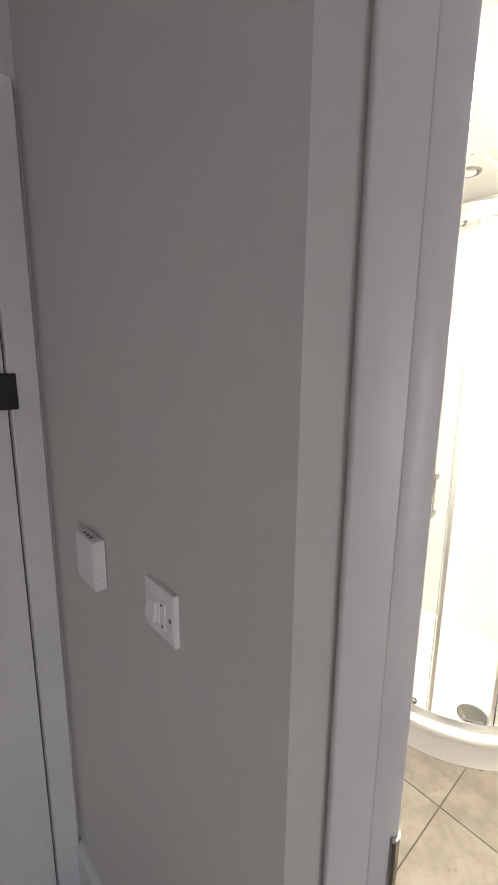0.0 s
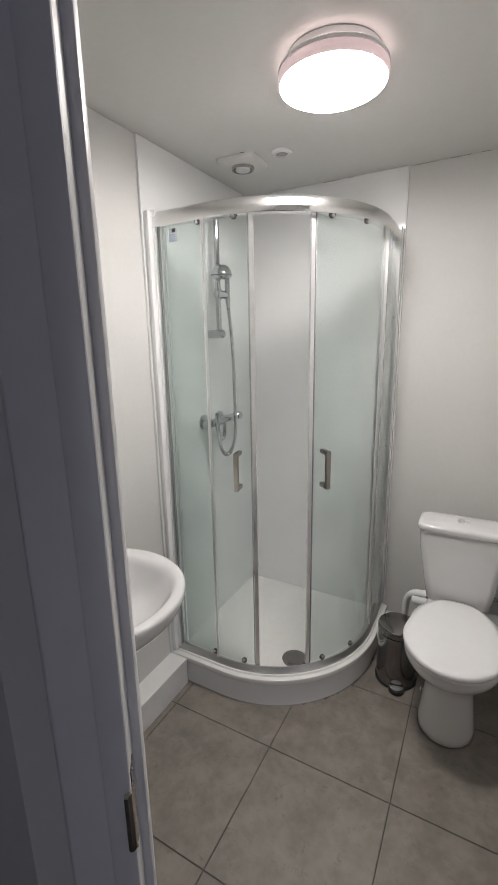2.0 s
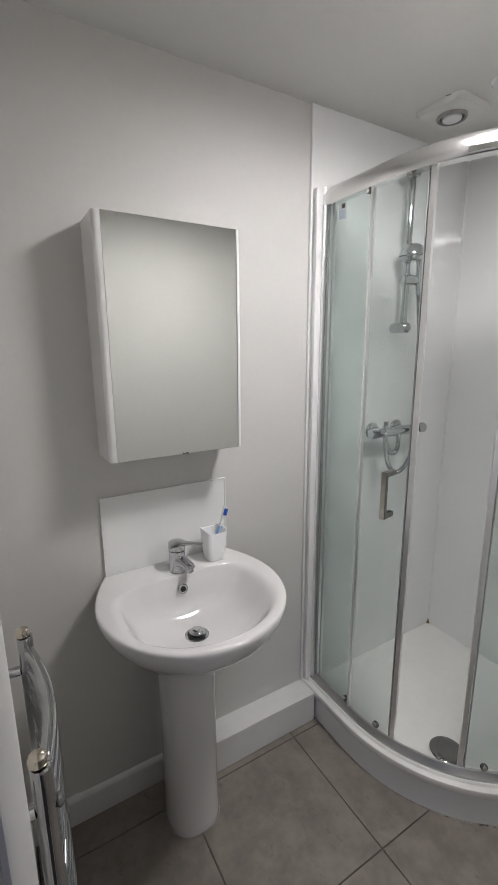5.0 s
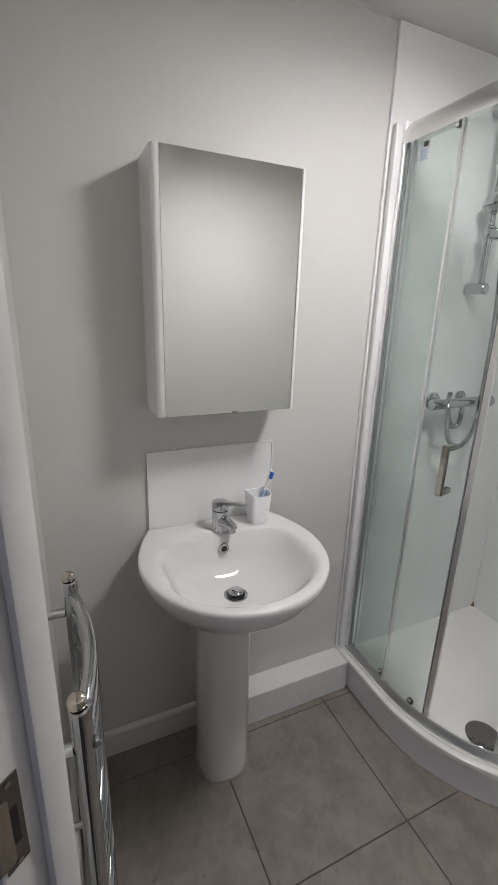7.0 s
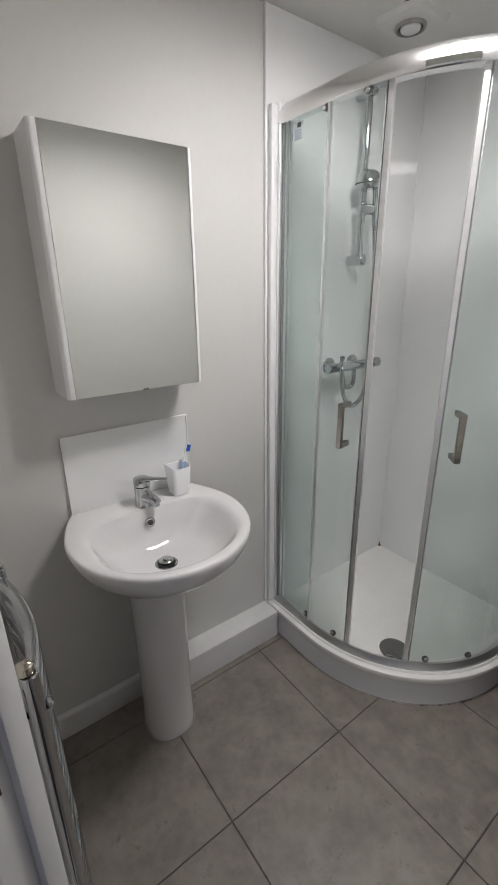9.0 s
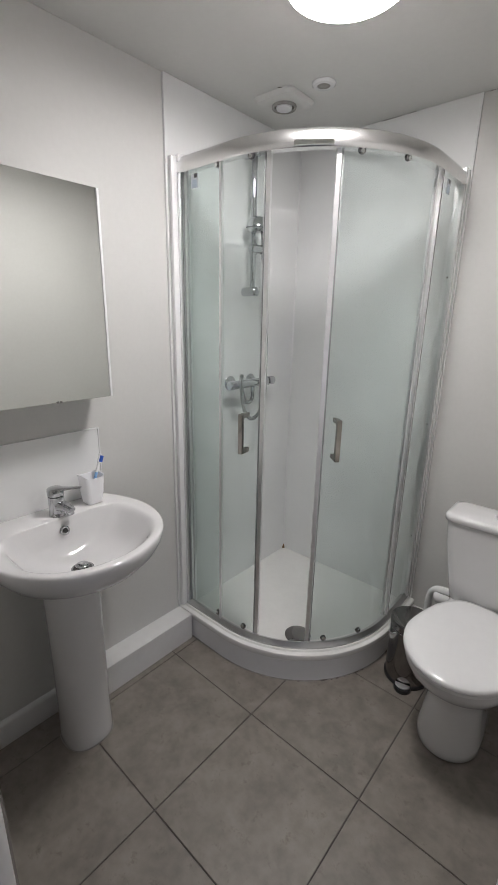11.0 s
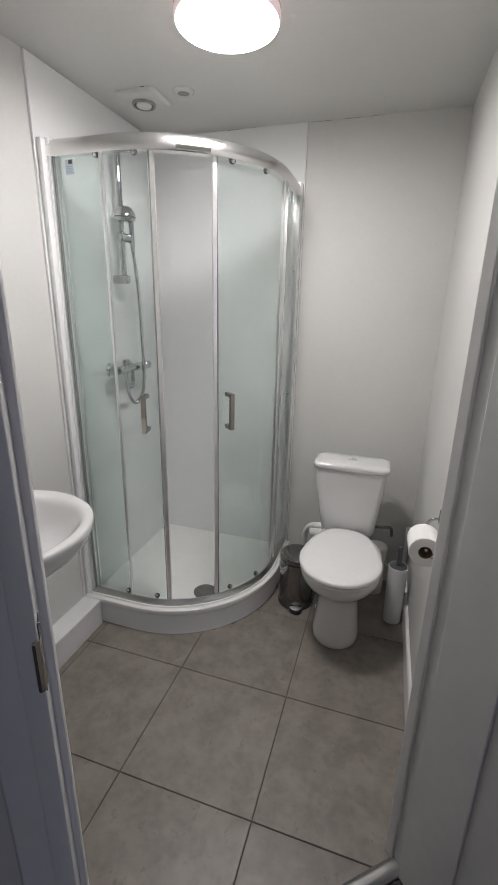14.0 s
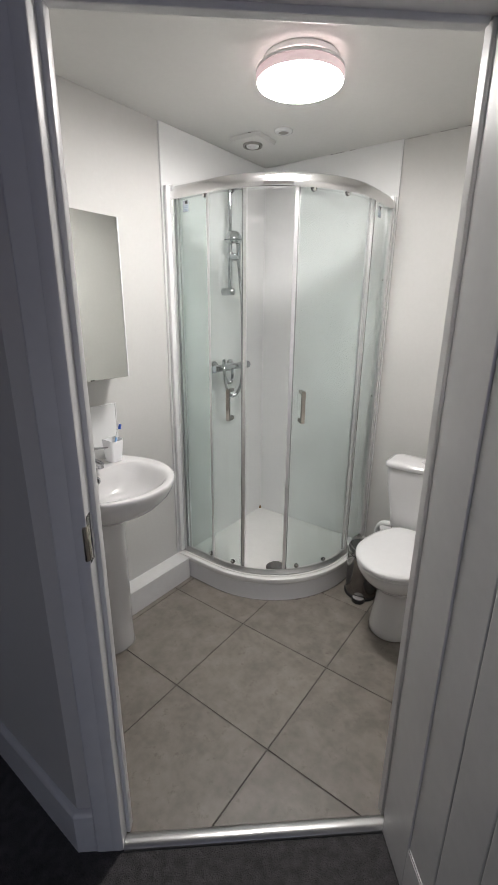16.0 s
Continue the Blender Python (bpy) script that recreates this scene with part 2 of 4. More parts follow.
def cyl(p0, p1, r0, r1=None, n=20, bm=None, bevel=0.0):
    """A round bar from p0 to p1, with softened ends."""
    p0, p1 = Vector(p0), Vector(p1)
    r1 = r0 if r1 is None else r1
    d = (p1 - p0).normalized()
    a = d.orthogonal().normalized()
    b = d.cross(a)
    if bevel:
        rings = [circle(p0, r0 - bevel, a, b, n), circle(p0 + d * bevel, r0, a, b, n), circle(p1 - d * bevel, r1, a, b, n), circle(p1, r1 - bevel, a, b, n)]
    else:
        rings = [circle(p0, r0, a, b, n), circle(p1, r1, a, b, n)]
    return loft(rings, bm)


def lathe(c, profile, n=32, bm=None, axis=(0, 0, 1)):
    """Turn a profile of (radius, height) about an axis through c."""
    d = Vector(axis).normalized()
    a = d.orthogonal().normalized()
    b = d.cross(a)
    return loft([circle(Vector(c) + d * h, max(r, 1e-4), a, b, n) for r, h in profile], bm)


def smooth_path(points, steps=8):
    """A Catmull-Rom curve through points."""
    p = [Vector(q) for q in points]
    p = [2 * p[0] - p[1]] + p + [2 * p[-1] - p[-2]]
    out = []
    for i in range(1, len(p) - 2):
        for k in range(steps):
            t = k / steps
            a, b, c, d = p[i - 1:i + 3]
            out.append(0.5 * (2 * b + (c - a) * t + (2 * a - 5 * b + 4 * c - d) * t * t + (3 * b - a - 3 * c + d) * t ** 3))
    return out + [p[-2]]


def tube(points, r, n=12, bm=None, ribs=0.0):
    rings, a = [], None
    for i, q in enumerate(points):
        d = (points[min(i + 1, len(points) - 1)] - points[max(i - 1, 0)]).normalized()
        a = d.orthogonal().normalized() if a is None else (a - d * a.dot(d)).normalized()
        rings.append(circle(q, r + (ribs if i % 2 else 0), a, d.cross(a), n))
    return loft(rings, bm)


def sweep(path, section, bm=None):
    """A section of (outward, z) points carried along a level path of (x, y, nx, ny)."""
    return loft([[Vector((x + nx * o, y + ny * o, z)) for o, z in section] for x, y, nx, ny in path], bm)


def rect_ring(cx, cy, hx, hy, z, r, n=6):
    out = []
    for sx, sy, a0 in ((1, 1, 0), (-1, 1, 90), (-1, -1, 180), (1, -1, 270)):
        for k in range(n + 1):
            a = radians(a0 + 90 * k / n)
            out.append(Vector((cx + sx * (hx - r) + r * math.cos(a), cy + sy * (hy - r) + r * math.sin(a), z)))
    return out


# ---- plan ----
XW, YN, XE, YS, ZC = -1.015, 2.288, 0.455, 0.43, 2.245
HALL_Y = 0.35
DP, DA = Vector((-0.162, 0.412)), radians(40.5)
DU, DN = Vector((math.cos(DA), math.sin(DA))), Vector((-math.sin(DA), math.cos(DA)))
DOOR_W, HEAD = 0.770, 1.956


def W(u, n):
    """A place on the slanting door wall: u along it, n into the bathroom."""
    q = DP + DU * u + DN * n
    return (q.x, q.y)


def slab(u0, u1, n0, n1, z0, z1, bevel=0.0, bm=None):
    return prism([W(u0, n0), W(u1, n0), W(u1, n1), W(u0, n1)], z0, z1, bevel, bm)


def structure(name, bm, mat, label, category="wall", sharp=35):
    return tagged(part(name, bm, mat, sharp=sharp), label, category, kind="structure")


# ---- walls, ceilings, ground ----
structure("wall_west", prism([(XW - 0.1, YS - 0.0), (XW, YS), (XW, YN + 0.1), (XW - 0.1, YN + 0.1)], -0.02, ZC), PAINT, "smooth white painted bathroom wall behind the basin")
structure("wall_north", box(XW, YN, -0.02, XE + 0.1, YN + 0.1, ZC), PAINT, "white painted bathroom wall behind the toilet")
structure("wall_east", prism([(XE, W(0.86, 0.085)[1]), (XE + 0.1, W(0.93, 0.02)[1]), (XE + 0.1, YN), (XE, YN)], -0.02, ZC), PAINT, "white painted bathroom wall beside the toilet")
corner_in = (-0.252, YS)
structure("wall_south", prism([(XW - 0.14, HALL_Y + 0.004), (-0.27, HALL_Y + 0.004), W(-0.012, 0.026), W(-0.012, 0.072), corner_in, (XW - 0.14, YS)], -0.02, ZC), PAINT,
          "white painted partition behind the towel rail")
structure("wall_hall", prism([(-1.06, HALL_Y), (-0.268, HALL_Y), W(-0.012, 0.022), W(-0.012, 0.026), (-0.27, HALL_Y + 0.004), (-1.06, HALL_Y + 0.004)], -0.02, 2.4), HALL_PAINT,
          "pale grey painted hall wall with a slanting return")
structure("wall_door_right", prism([W(DOOR_W + 0.012, 0.022), W(0.93, 0.022), W(0.93, 0.062), W(DOOR_W + 0.012, 0.062)], -0.02, ZC), PAINT, "narrow white wall beside the door lining")
structure("wall_over_door", prism([W(-0.012, 0.022), W(DOOR_W + 0.012, 0.022), W(DOOR_W + 0.012, 0.085), W(-0.012, 0.072)], HEAD + 0.03, 2.4), PAINT, "white wall over the bathroom door")
room = [(XW - 0.05, YS - 0.05), (corner_in[0] + 0.02, YS - 0.05), W(0.0, 0.05), W(0.86, 0.05), (XE + 0.05, W(0.86, 0.05)[1]), (XE + 0.05, YN + 0.05), (XW - 0.05, YN + 0.05)]
structure("ceiling", prism(room, ZC, ZC + 0.06), CEILING, "flat white painted bathroom ceiling", "ceiling")

# hall around the camera
hx1, hy0 = 1.75, -1.5
structure("hall_floor", prism([(-1.2, hy0 - 0.1), (hx1 + 0.1, hy0 - 0.1), (hx1 + 0.1, 1.1), W(0.93, 0.03), W(-0.1, 0.03), (-0.3, HALL_Y + 0.02), (-1.2, HALL_Y + 0.02)], -0.03, -0.002), CARPET,
          "charcoal looped hall carpet", "carpet")
structure("hall_ceiling", prism([(-1.2, hy0 - 0.1), (hx1 + 0.1, hy0 - 0.1), (hx1 + 0.1, 1.1), W(0.93, 0.022), W(-0.012, 0.022), (-0.27, HALL_Y), (-1.2, HALL_Y)], 2.4, 2.46), CEILING, "white hall ceiling", "ceiling")
wy0, wy1, wz0, wz1 = -1.45, -0.65, 0.20, 1.75
east = box(hx1, hy0, -0.02, hx1 + 0.1, wy0, 2.4)
east = box(hx1, wy1, -0.02, hx1 + 0.1, 1.1, 2.4, bm=east)
east = box(hx1, wy0, -0.02, hx1 + 0.1, wy1, wz0, bm=east)
east = box(hx1, wy0, wz1, hx1 + 0.1, wy1, 2.4, bm=east)
structure("wall_hall_east", east, HALL_PAINT, "hall wall with a window opening")
structure("wall_hall_north", box(W(0.93, 0.022)[0] - 0.05, W(0.93, 0.022)[1], -0.02, hx1, W(0.93, 0.022)[1] + 0.1, 2.4), HALL_PAINT, "plain hall wall")
structure("wall_hall_west", box(-1.16, hy0, -0.02, -1.06, -0.53, 2.4), HALL_PAINT, "plain hall wall")
structure("wall_hall_west_over", box(-1.16, -0.53, 2.03, -1.06, HALL_Y + 0.02, 2.4), HALL_PAINT, "hall wall over a door")
structure("wall_hall_south", box(-1.16, hy0 - 0.1, -0.02, hx1 + 0.1, hy0, 2.4), HALL_PAINT, "plain hall wall")

# floor: grout bed and tiles
floor = structure("floor", prism([W(0.0, 0.012), W(0.93, 0.012), (XE + 0.02, YN), (XW, YN), (XW, YS), corner_in], -0.03, -0.0035), GROUT, "bathroom floor of large square grey tiles", "floor")
G = 0.45
JOINT = 0.0017
for i in range(-3, 2):
    for j in range(-2, 4):
        x0, x1 = max(i * G + JOINT, XW), min((i + 1) * G - JOINT, XE)
        y0, y1 = max(0.9 + j * G + JOINT, YS), min(0.9 + (j + 1) * G - JOINT, YN)
        if x1 - x0 < 0.004 or y1 - y0 < 0.004:
            continue
        bm = box(x0, y0, -0.011, x1, y1, 0.0)
        o = W(0.0, 0.012)
        bmesh.ops.bisect_plane(bm, geom=bm.verts[:] + bm.edges[:] + bm.faces[:], plane_co=(o[0], o[1], 0), plane_no=(-DN.x, -DN.y, 0), clear_outer=True)
        if not bm.faces:
            bm.free()
            continue
        bmesh.ops.holes_fill(bm, edges=[e for e in bm.edges if len(e.link_faces) == 1])
        top = [e for e in bm.edges if all(v.co.z > -0.001 for v in e.verts)]
        bmesh.ops.bevel(bm, geom=top, offset=0.0012, segments=1, affect="EDGES")
        part("tile", bm, TILE, floor)

# shower wall panels and their trims
structure("shower_panel_west", box(XW, 1.468, 0.092, XW + 0.008, YN - 0.008, ZC - 0.0006), PANEL, "glossy white shower wall panel", "panel")
structure("shower_panel_north", box(XW, YN - 0.008, 0.092, -0.222, YN, ZC - 0.0006), PANEL, "glossy white shower wall panel", "panel")
trim = box(XW, 1.462, 0.145, XW + 0.011, 1.4678, ZC - 0.0006, 0.002)
structure("trim_west", trim, UPVC, "white plastic panel edge trim", "trim")
structure("trim_north", box(-0.2218, YN - 0.011, 0.0, -0.216, YN, ZC - 0.0006, 0.002), UPVC, "white plastic panel edge trim", "trim")
structure("trim_corner", cyl((XW + 0.008, YN - 0.008, 0.10), (XW + 0.008, YN - 0.008, ZC), 0.005, n=10), UPVC, "white sealant in the shower corner", "trim")
seam = box(-0.60, YN - 0.0088, 2.2430, -0.52, YN - 0.008, 2.2442)
for x0, x1 in ((-0.49, -0.46), (-0.20, -0.11), (-0.06, 0.02), (0.05, 0.09)):
    seam = box(x0, YN - (0.0088 if x0 < -0.3 else 0.0008), 2.2433, x1, YN - (0.008 if x0 < -0.3 else 0), 2.2442, bm=seam)
structure("trim_crack", seam, DIRT, "thin dark crack under the ceiling", "crack")

# skirtings and boxing
def skirting(name, pts, h, t, label):
    """A run of skirting along pts with its room side to the left of the way."""
    rows = []
    for k, q in enumerate(pts):
        q = Vector(q)
        dirs = []
        if k > 0:
            dirs.append((q - Vector(pts[k - 1])).normalized())
        if k < len(pts) - 1:
            dirs.append((Vector(pts[k + 1]) - q).normalized())
        ns = [Vector((-d.y, d.x)) for d in dirs]
        m = sum(ns, Vector((0, 0))).normalized()
        m = m / max(m.dot(ns[0]), 0.3)
        rows.append((q.x, q.y, m.x, m.y))
    section = [(0, -0.002), (t, -0.002), (t, h - 0.012), (t * 0.85, h - 0.005), (t * 0.55, h - 0.001), (0, h)]
    return structure(name, sweep(rows, section), GLOSS, label, "skirting board")


skirting("baseboard_west", [(XW, 0.955), (XW, YS)], 0.098, 0.015, "white painted skirting behind the basin pedestal")
skirting("baseboard_south", [(XW, YS), (corner_in[0] + 0.0, YS)], 0.098, 0.015, "white painted skirting under the towel rail")
skirting("baseboard_east", [(XE, 0.95), (XE, YN)], 0.10, 0.015, "white painted skirting beside the toilet")
skirting("baseboard_north", [(XE, YN), (-0.215, YN)], 0.10, 0.015, "white painted skirting behind the toilet")
skirting("baseboard_hall", [W(-0.076, 0.022), (-0.268, HALL_Y), (-1.052, HALL_Y)], 0.145, 0.018, "white painted hall skirting turning a corner")
structure("pipe_boxing", box(XW, 0.93, 0.0, -0.924, 1.470, 0.128, 0.003), GLOSS, "low white painted pipe boxing along the wall", "boxing")

# ---- bathroom doorway ----
lining = thing("door_1", (*W(DOOR_W / 2, 0.04), 0), "white gloss door lining with stops and flat architraves", "door frame", kind="structure")
L0, L1 = -0.002, 0.0745
part("jamb", slab(-0.03, 0.0, L0, L1, 0, HEAD + 0.03, 0.0035), GLOSS, lining)
part("jamb", slab(DOOR_W, DOOR_W + 0.03, L0 + 0.004, 0.066, 0, HEAD + 0.03, 0.0035), GLOSS, lining)
part("head", slab(0.0, DOOR_W, L0, 0.066, HEAD, HEAD + 0.03, 0.0015), GLOSS, lining)
part("door_stop", slab(-0.001, 0.012, 0.042, 0.0730, 0.001, HEAD - 0.001, 0.0038), GLOSS, lining)
part("door_stop", slab(DOOR_W - 0.008, DOOR_W + 0.001, 0.036, 0.0645, 0.001, HEAD - 0.001, 0.003), GLOSS, lining)
part("door_stop", slab(0.0125, DOOR_W - 0.0125, 0.040, 0.0645, HEAD - 0.012, HEAD + 0.001, 0.0025), GLOSS, lining)


def architrave(u0, u1, z0, z1):
    """Flat board whose inner edge is a wide bullnose; the outer edge is eased."""
    prof = [(0, 0.0215), (0, 0.004), (0.002, 0.001), (0.005, 0.0), (0.046, 0.0)]
    prof += [(0.046 + 0.022 * math.sin(radians(a)), 0.0165 - 0.0165 * math.cos(radians(a))) for a in range(10, 91, 10)] + [(0.068, 0.0215)]
    rows = []
    for z in (z0, z1):
        ring = []
        for s, n in prof:
            uu = u0 + s * (u1 - u0) / 0.068
            ring.append(Vector((*W(uu, n), z)))
        rows.append(ring)
    return loft(rows)


part("architrave", architrave(-0.075, -0.006, 0, HEAD + 0.07), GLOSS, lining, sharp=60)
part("architrave", architrave(DOOR_W + 0.104, DOOR_W + 0.036, 0, HEAD + 0.07), GLOSS, lining, sharp=60)
top = loft([[Vector((*W(u, n), HEAD + z)) for z, n in ((0.006, 0.0215), (0.006, 0.005), (0.012, 0.0), (0.07, 0.002), (0.07, 0.0215))] for u in (-0.006, DOOR_W + 0.036)])
part("architrave", top, GLOSS, lining)
strike = slab(-0.0035, 0.0012, 0.004, 0.028, 0.935, 1.048, 0.0006)
lip = [(-0.0030, 0.014), (0.0024, 0.014), (0.0026, 0.003), (0.0005, -0.004), (-0.004, -0.0075), (-0.008, -0.007), (-0.008, -0.004), (-0.004, -0.0035), (-0.002, 0.001)]
lip_rings = [[Vector((*W(u * k, n * k), z)) for u, n in lip] for z, k in ((0.945, 0.9), (0.948, 1.0), (1.024, 1.0), (1.027, 0.9))]
strike_plate = part("strike_plate", strike, STEEL, lining, "dark steel strike plate with a rolled lip")
part("lip", loft(lip_rings), NICKEL, strike_plate, "worn nickel lip")
# no hole is cut: a black patch gives its dark inside
part("latch_hole", slab(0.0010, 0.0018, 0.012, 0.022, 0.965, 1.011), BLACK, strike_plate)
for z in (0.941, 1.041):
    part("screw", cyl((*W(0.0008, 0.017), z), (*W(0.0022, 0.017), z), 0.0032, n=10), NICKEL, strike_plate)
sill = [(o, z) for o, z in ((-0.004, -0.001), (-0.003, 0.006), (0.003, 0.011), (0.012, 0.0135), (0.026, 0.0135), (0.034, 0.010), (0.040, 0.004), (0.040, -0.001))]
threshold = loft([[Vector((*W(u, n), z)) for n, z in sill] for u in (0.001, DOOR_W - 0.001)])
structure("threshold", threshold, TRACK, "silver metal threshold strip between carpet and tiles", "threshold")

# open door leaf, hung on the far jamb and standing square to the wall
leaf = thing("door_2", (*W(DOOR_W + 0.02, -0.36), 0), "white moulded door standing open, with grooved vertical panels", "door", kind="structure")
LU0, LU1, LN0, LN1, LZ0, LZ1 = 0.750, 0.785, -0.72, -0.004, 0.008, HEAD - 0.004
st = 0.136
part("stile", slab(LU0, LU1, LN1 - st, LN1, LZ0, LZ1, 0.002), GLOSS, leaf)
part("stile", slab(LU0, LU1, LN0, LN0 + st, LZ0, LZ1, 0.002), GLOSS, leaf)
part("rail", slab(LU0, LU1, LN0 + st, LN1 - st, LZ0, 0.165, 0.002), GLOSS, leaf)
part("rail", slab(LU0, LU1, LN0 + st, LN1 - st, LZ1 - 0.13, LZ1, 0.002), GLOSS, leaf)
pn0, pn1 = LN0 + st, LN1 - st
count = 4
wide = (pn1 - pn0) / count
for k in range(count):
    bm = slab(LU0 + 0.004, LU1 - 0.004, pn0 + k * wide, pn0 + (k + 1) * wide, 0.165, LZ1 - 0.13, 0.0045)
    part("grooved_board", bm, GLOSS, leaf)
bead = slab(LU0 + 0.001, LU0 + 0.008, pn0, pn1, 0.165, 0.174, 0.003)
part("bead", bead, GLOSS, leaf)
for z in (0.25, 1.70):
    hb = cyl((*W(DOOR_W + 0.001, -0.001), z), (*W(DOOR_W + 0.001, -0.001), z + 0.09), 0.005, n=12)
    part("hinge", hb, NICKEL, leaf)

# ---- hall door at the far end ----
side = thing("door_3", (-1.08, -0.1, 0), "white closed hall door with black fittings", "door", kind="structure")
part("architrave", box(-1.0605, 0.279, 0, -1.042, 0.340, 2.06, 0.003), GLOSS, side)
part("architrave", box(-1.0605, -0.53, 0, -1.042, -0.474, 2.06, 0.003), GLOSS, side)
part("architrave", box(-1.0605, -0.474, 2.004, -1.042, 0.279, 2.06, 0.003), GLOSS, side)
part("jamb", box(-1.16, 0.279, 0, -1.0606, 0.35, 2.03), GLOSS, side)
part("jamb", box(-1.16, -0.53, 0, -1.0606, -0.474, 2.03), GLOSS, side)
part("leaf", box(-1.095, -0.470, 0.012, -1.056, 0.275, 2.0, 0.002), GLOSS, side)
# solid black strip standing for the shade between leaf and jamb
part("gap", box(-1.12, 0.2752, 0.0, -1.07, 0.2788, 2.0), BLACK, side)
part("latch_keep", box(-1.060, 0.250, 1.405, -1.036, 0.293, 1.483, 0.002), BLACK, side, "black metal latch keep")

# hall window, the source of the cool daylight
win = thing("window_1", (hx1 + 0.05, (wy0 + wy1) / 2, wz0), "white framed hall window", "window", kind="structure")
part("window_frame", box(hx1 + 0.03, wy0, wz0, hx1 + 0.09, wy0 + 0.05, wz1, 0.003), UPVC, win)
part("window_frame", box(hx1 + 0.03, wy1 - 0.05, wz0, hx1 + 0.09, wy1, wz1, 0.003), UPVC, win)
part("window_frame", box(hx1 + 0.03, wy0 + 0.05, wz0, hx1 + 0.09, wy1 - 0.05, wz0 + 0.05, 0.003), UPVC, win)
part("window_frame", box(hx1 + 0.03, wy0 + 0.05, wz1 - 0.05, hx1 + 0.09, wy1 - 0.05, wz1, 0.003), UPVC, win)
structure("ground", box(hx1 + 0.3, -60, -0.6, 120, 60, -0.5), material("outside_paving", (0.18, 0.18, 0.17), 0.9, vary=0.1), "plain ground outside the window", "ground")

# ---- ceiling fittings ----
lx, ly = LAMP
lamp = thing("ceiling_light", (lx, ly, ZC - 0.08), "round flush LED ceiling light, switched on", "ceiling light")
part("base_ring", lathe((lx, ly, ZC), [(0.122, 0), (0.125, -0.004), (0.125, -0.018), (0.121, -0.020)], 48), UPVC, lamp)
part("spacer", lathe((lx, ly, ZC), [(0.112, -0.0185), (0.128, -0.0205), (0.128, -0.0255), (0.112, -0.0265)], 48), LAMP_LEAK, lamp, "light leaking behind the rim")
part("rim", lathe((lx, ly, ZC), [(0.118, -0.0265), (0.140, -0.0265), (0.144, -0.030), (0.144, -0.0375), (0.138, -0.0378)], 64), UPVC, lamp, "white plastic rim")
part("glow_band", lathe((lx, ly, ZC), [(0.132, -0.0379), (0.143, -0.0383), (0.1445, -0.048), (0.1435, -0.058), (0.1400, -0.0625)], 64), LAMP_SIDE, lamp, "pinkish edge of the diffuser")
part("diffuser", lathe((lx, ly, ZC), [(0.1395, -0.0615), (0.1395, -0.0640), (0.130, -0.0690), (0.09, -0.0725), (0.03, -0.0740), (0.001, -0.0740)], 64), LAMP_FACE, lamp, "glowing white diffuser")
ta = radians(38)
tx, ty = lx + 0.128 * math.cos(ta), ly + 0.128 * math.sin(ta)
part("clip", box(tx - 0.004, ty - 0.004, ZC - 0.030, tx + 0.004, ty + 0.004, ZC - 0.002, 0.001), SATIN, lamp)

fx, fy = -0.812, 1.885
fan = thing("extractor_fan", (fx, fy, ZC - 0.03), "square white ceiling extractor fan with a round grille", "extractor fan")


def turned_square(h, z, r, turn):
    out = []
    for v in rect_ring(0, 0, h, h, 0, r, 4):
        c, s = math.cos(turn), math.sin(turn)
        out.append(Vector((fx + v.x * c - v.y * s, fy + v.x * s + v.y * c, z)))
    return out


ft = radians(2)
part("cover", loft([turned_square(0.086, ZC, 0.02, ft), turned_square(0.086, ZC - 0.006, 0.02, ft), turned_square(0.080, ZC - 0.016, 0.022, ft), turned_square(0.06, ZC - 0.020, 0.03, ft)]), CEILING, fan)
part("grille_ring", lathe((fx, fy, ZC), [(0.047, -0.018), (0.047, -0.026), (0.045, -0.029), (0.040, -0.029), (0.038, -0.024), (0.038, -0.018)], 40), SOOT, fan, "grey ring round the grille")
# dark disc that colours in the shade between ring and centre
part("dark_slot", lathe((fx, fy, ZC), [(0.039, -0.0195), (0.039, -0.0225), (0.001, -0.0225)], 32), DIRT, fan)
part("centre_disc", lathe((fx, fy, ZC), [(0.030, -0.021), (0.031, -0.027), (0.028, -0.031), (0.001, -0.032)], 32), UPVC, fan)
for a in (55, 200, 300):
    c, s = math.cos(radians(a)), math.sin(radians(a))
    bm = cyl((fx + 0.098 * c - 0.012 * s, fy + 0.098 * s + 0.012 * c, ZC - 0.0004), (fx + 0.098 * c + 0.012 * s, fy + 0.098 * s - 0.012 * c, ZC - 0.0004), 0.0012, n=6)
    part("smudge", bm, DIRT, fan)

sx, sy = -0.631, 1.874
spot = thing("downlight", (sx, sy, ZC - 0.012), "small white round ceiling sensor disc, unlit", "ceiling fitting")
part("bezel", lathe((sx, sy, ZC), [(0.042, 0), (0.042, -0.004), (0.036, -0.009), (0.024, -0.010), (0.022, -0.007)], 36), UPVC, spot)
part("lens", lathe((sx, sy, ZC), [(0.023, -0.004), (0.022, -0.0085), (0.001, -0.0105)], 28), SOOT, spot, "grey centre")

# ---- shower tray ----
QX, QY, QR = -0.75, 2.02, 0.55      # centre and radius of the tray's quarter round


def quadrant(r, x_from=XW + 0.008, y_to=YN - 0.008, steps=28):
    """Path (x, y, nx, ny) of a quarter-round front of radius r, from the west wall to the north wall."""
    rows = [(x_from, QY - r, 0.0, -1.0), (QX, QY - r, 0.0, -1.0)]
    for k in range(1, steps + 1):
        a = radians(-90 + 90 * k / steps)
        rows.append((QX + r * math.cos(a), QY + r * math.sin(a), math.cos(a), math.sin(a)))
    return rows + [(QX + r, y_to, 1.0, 0.0)]


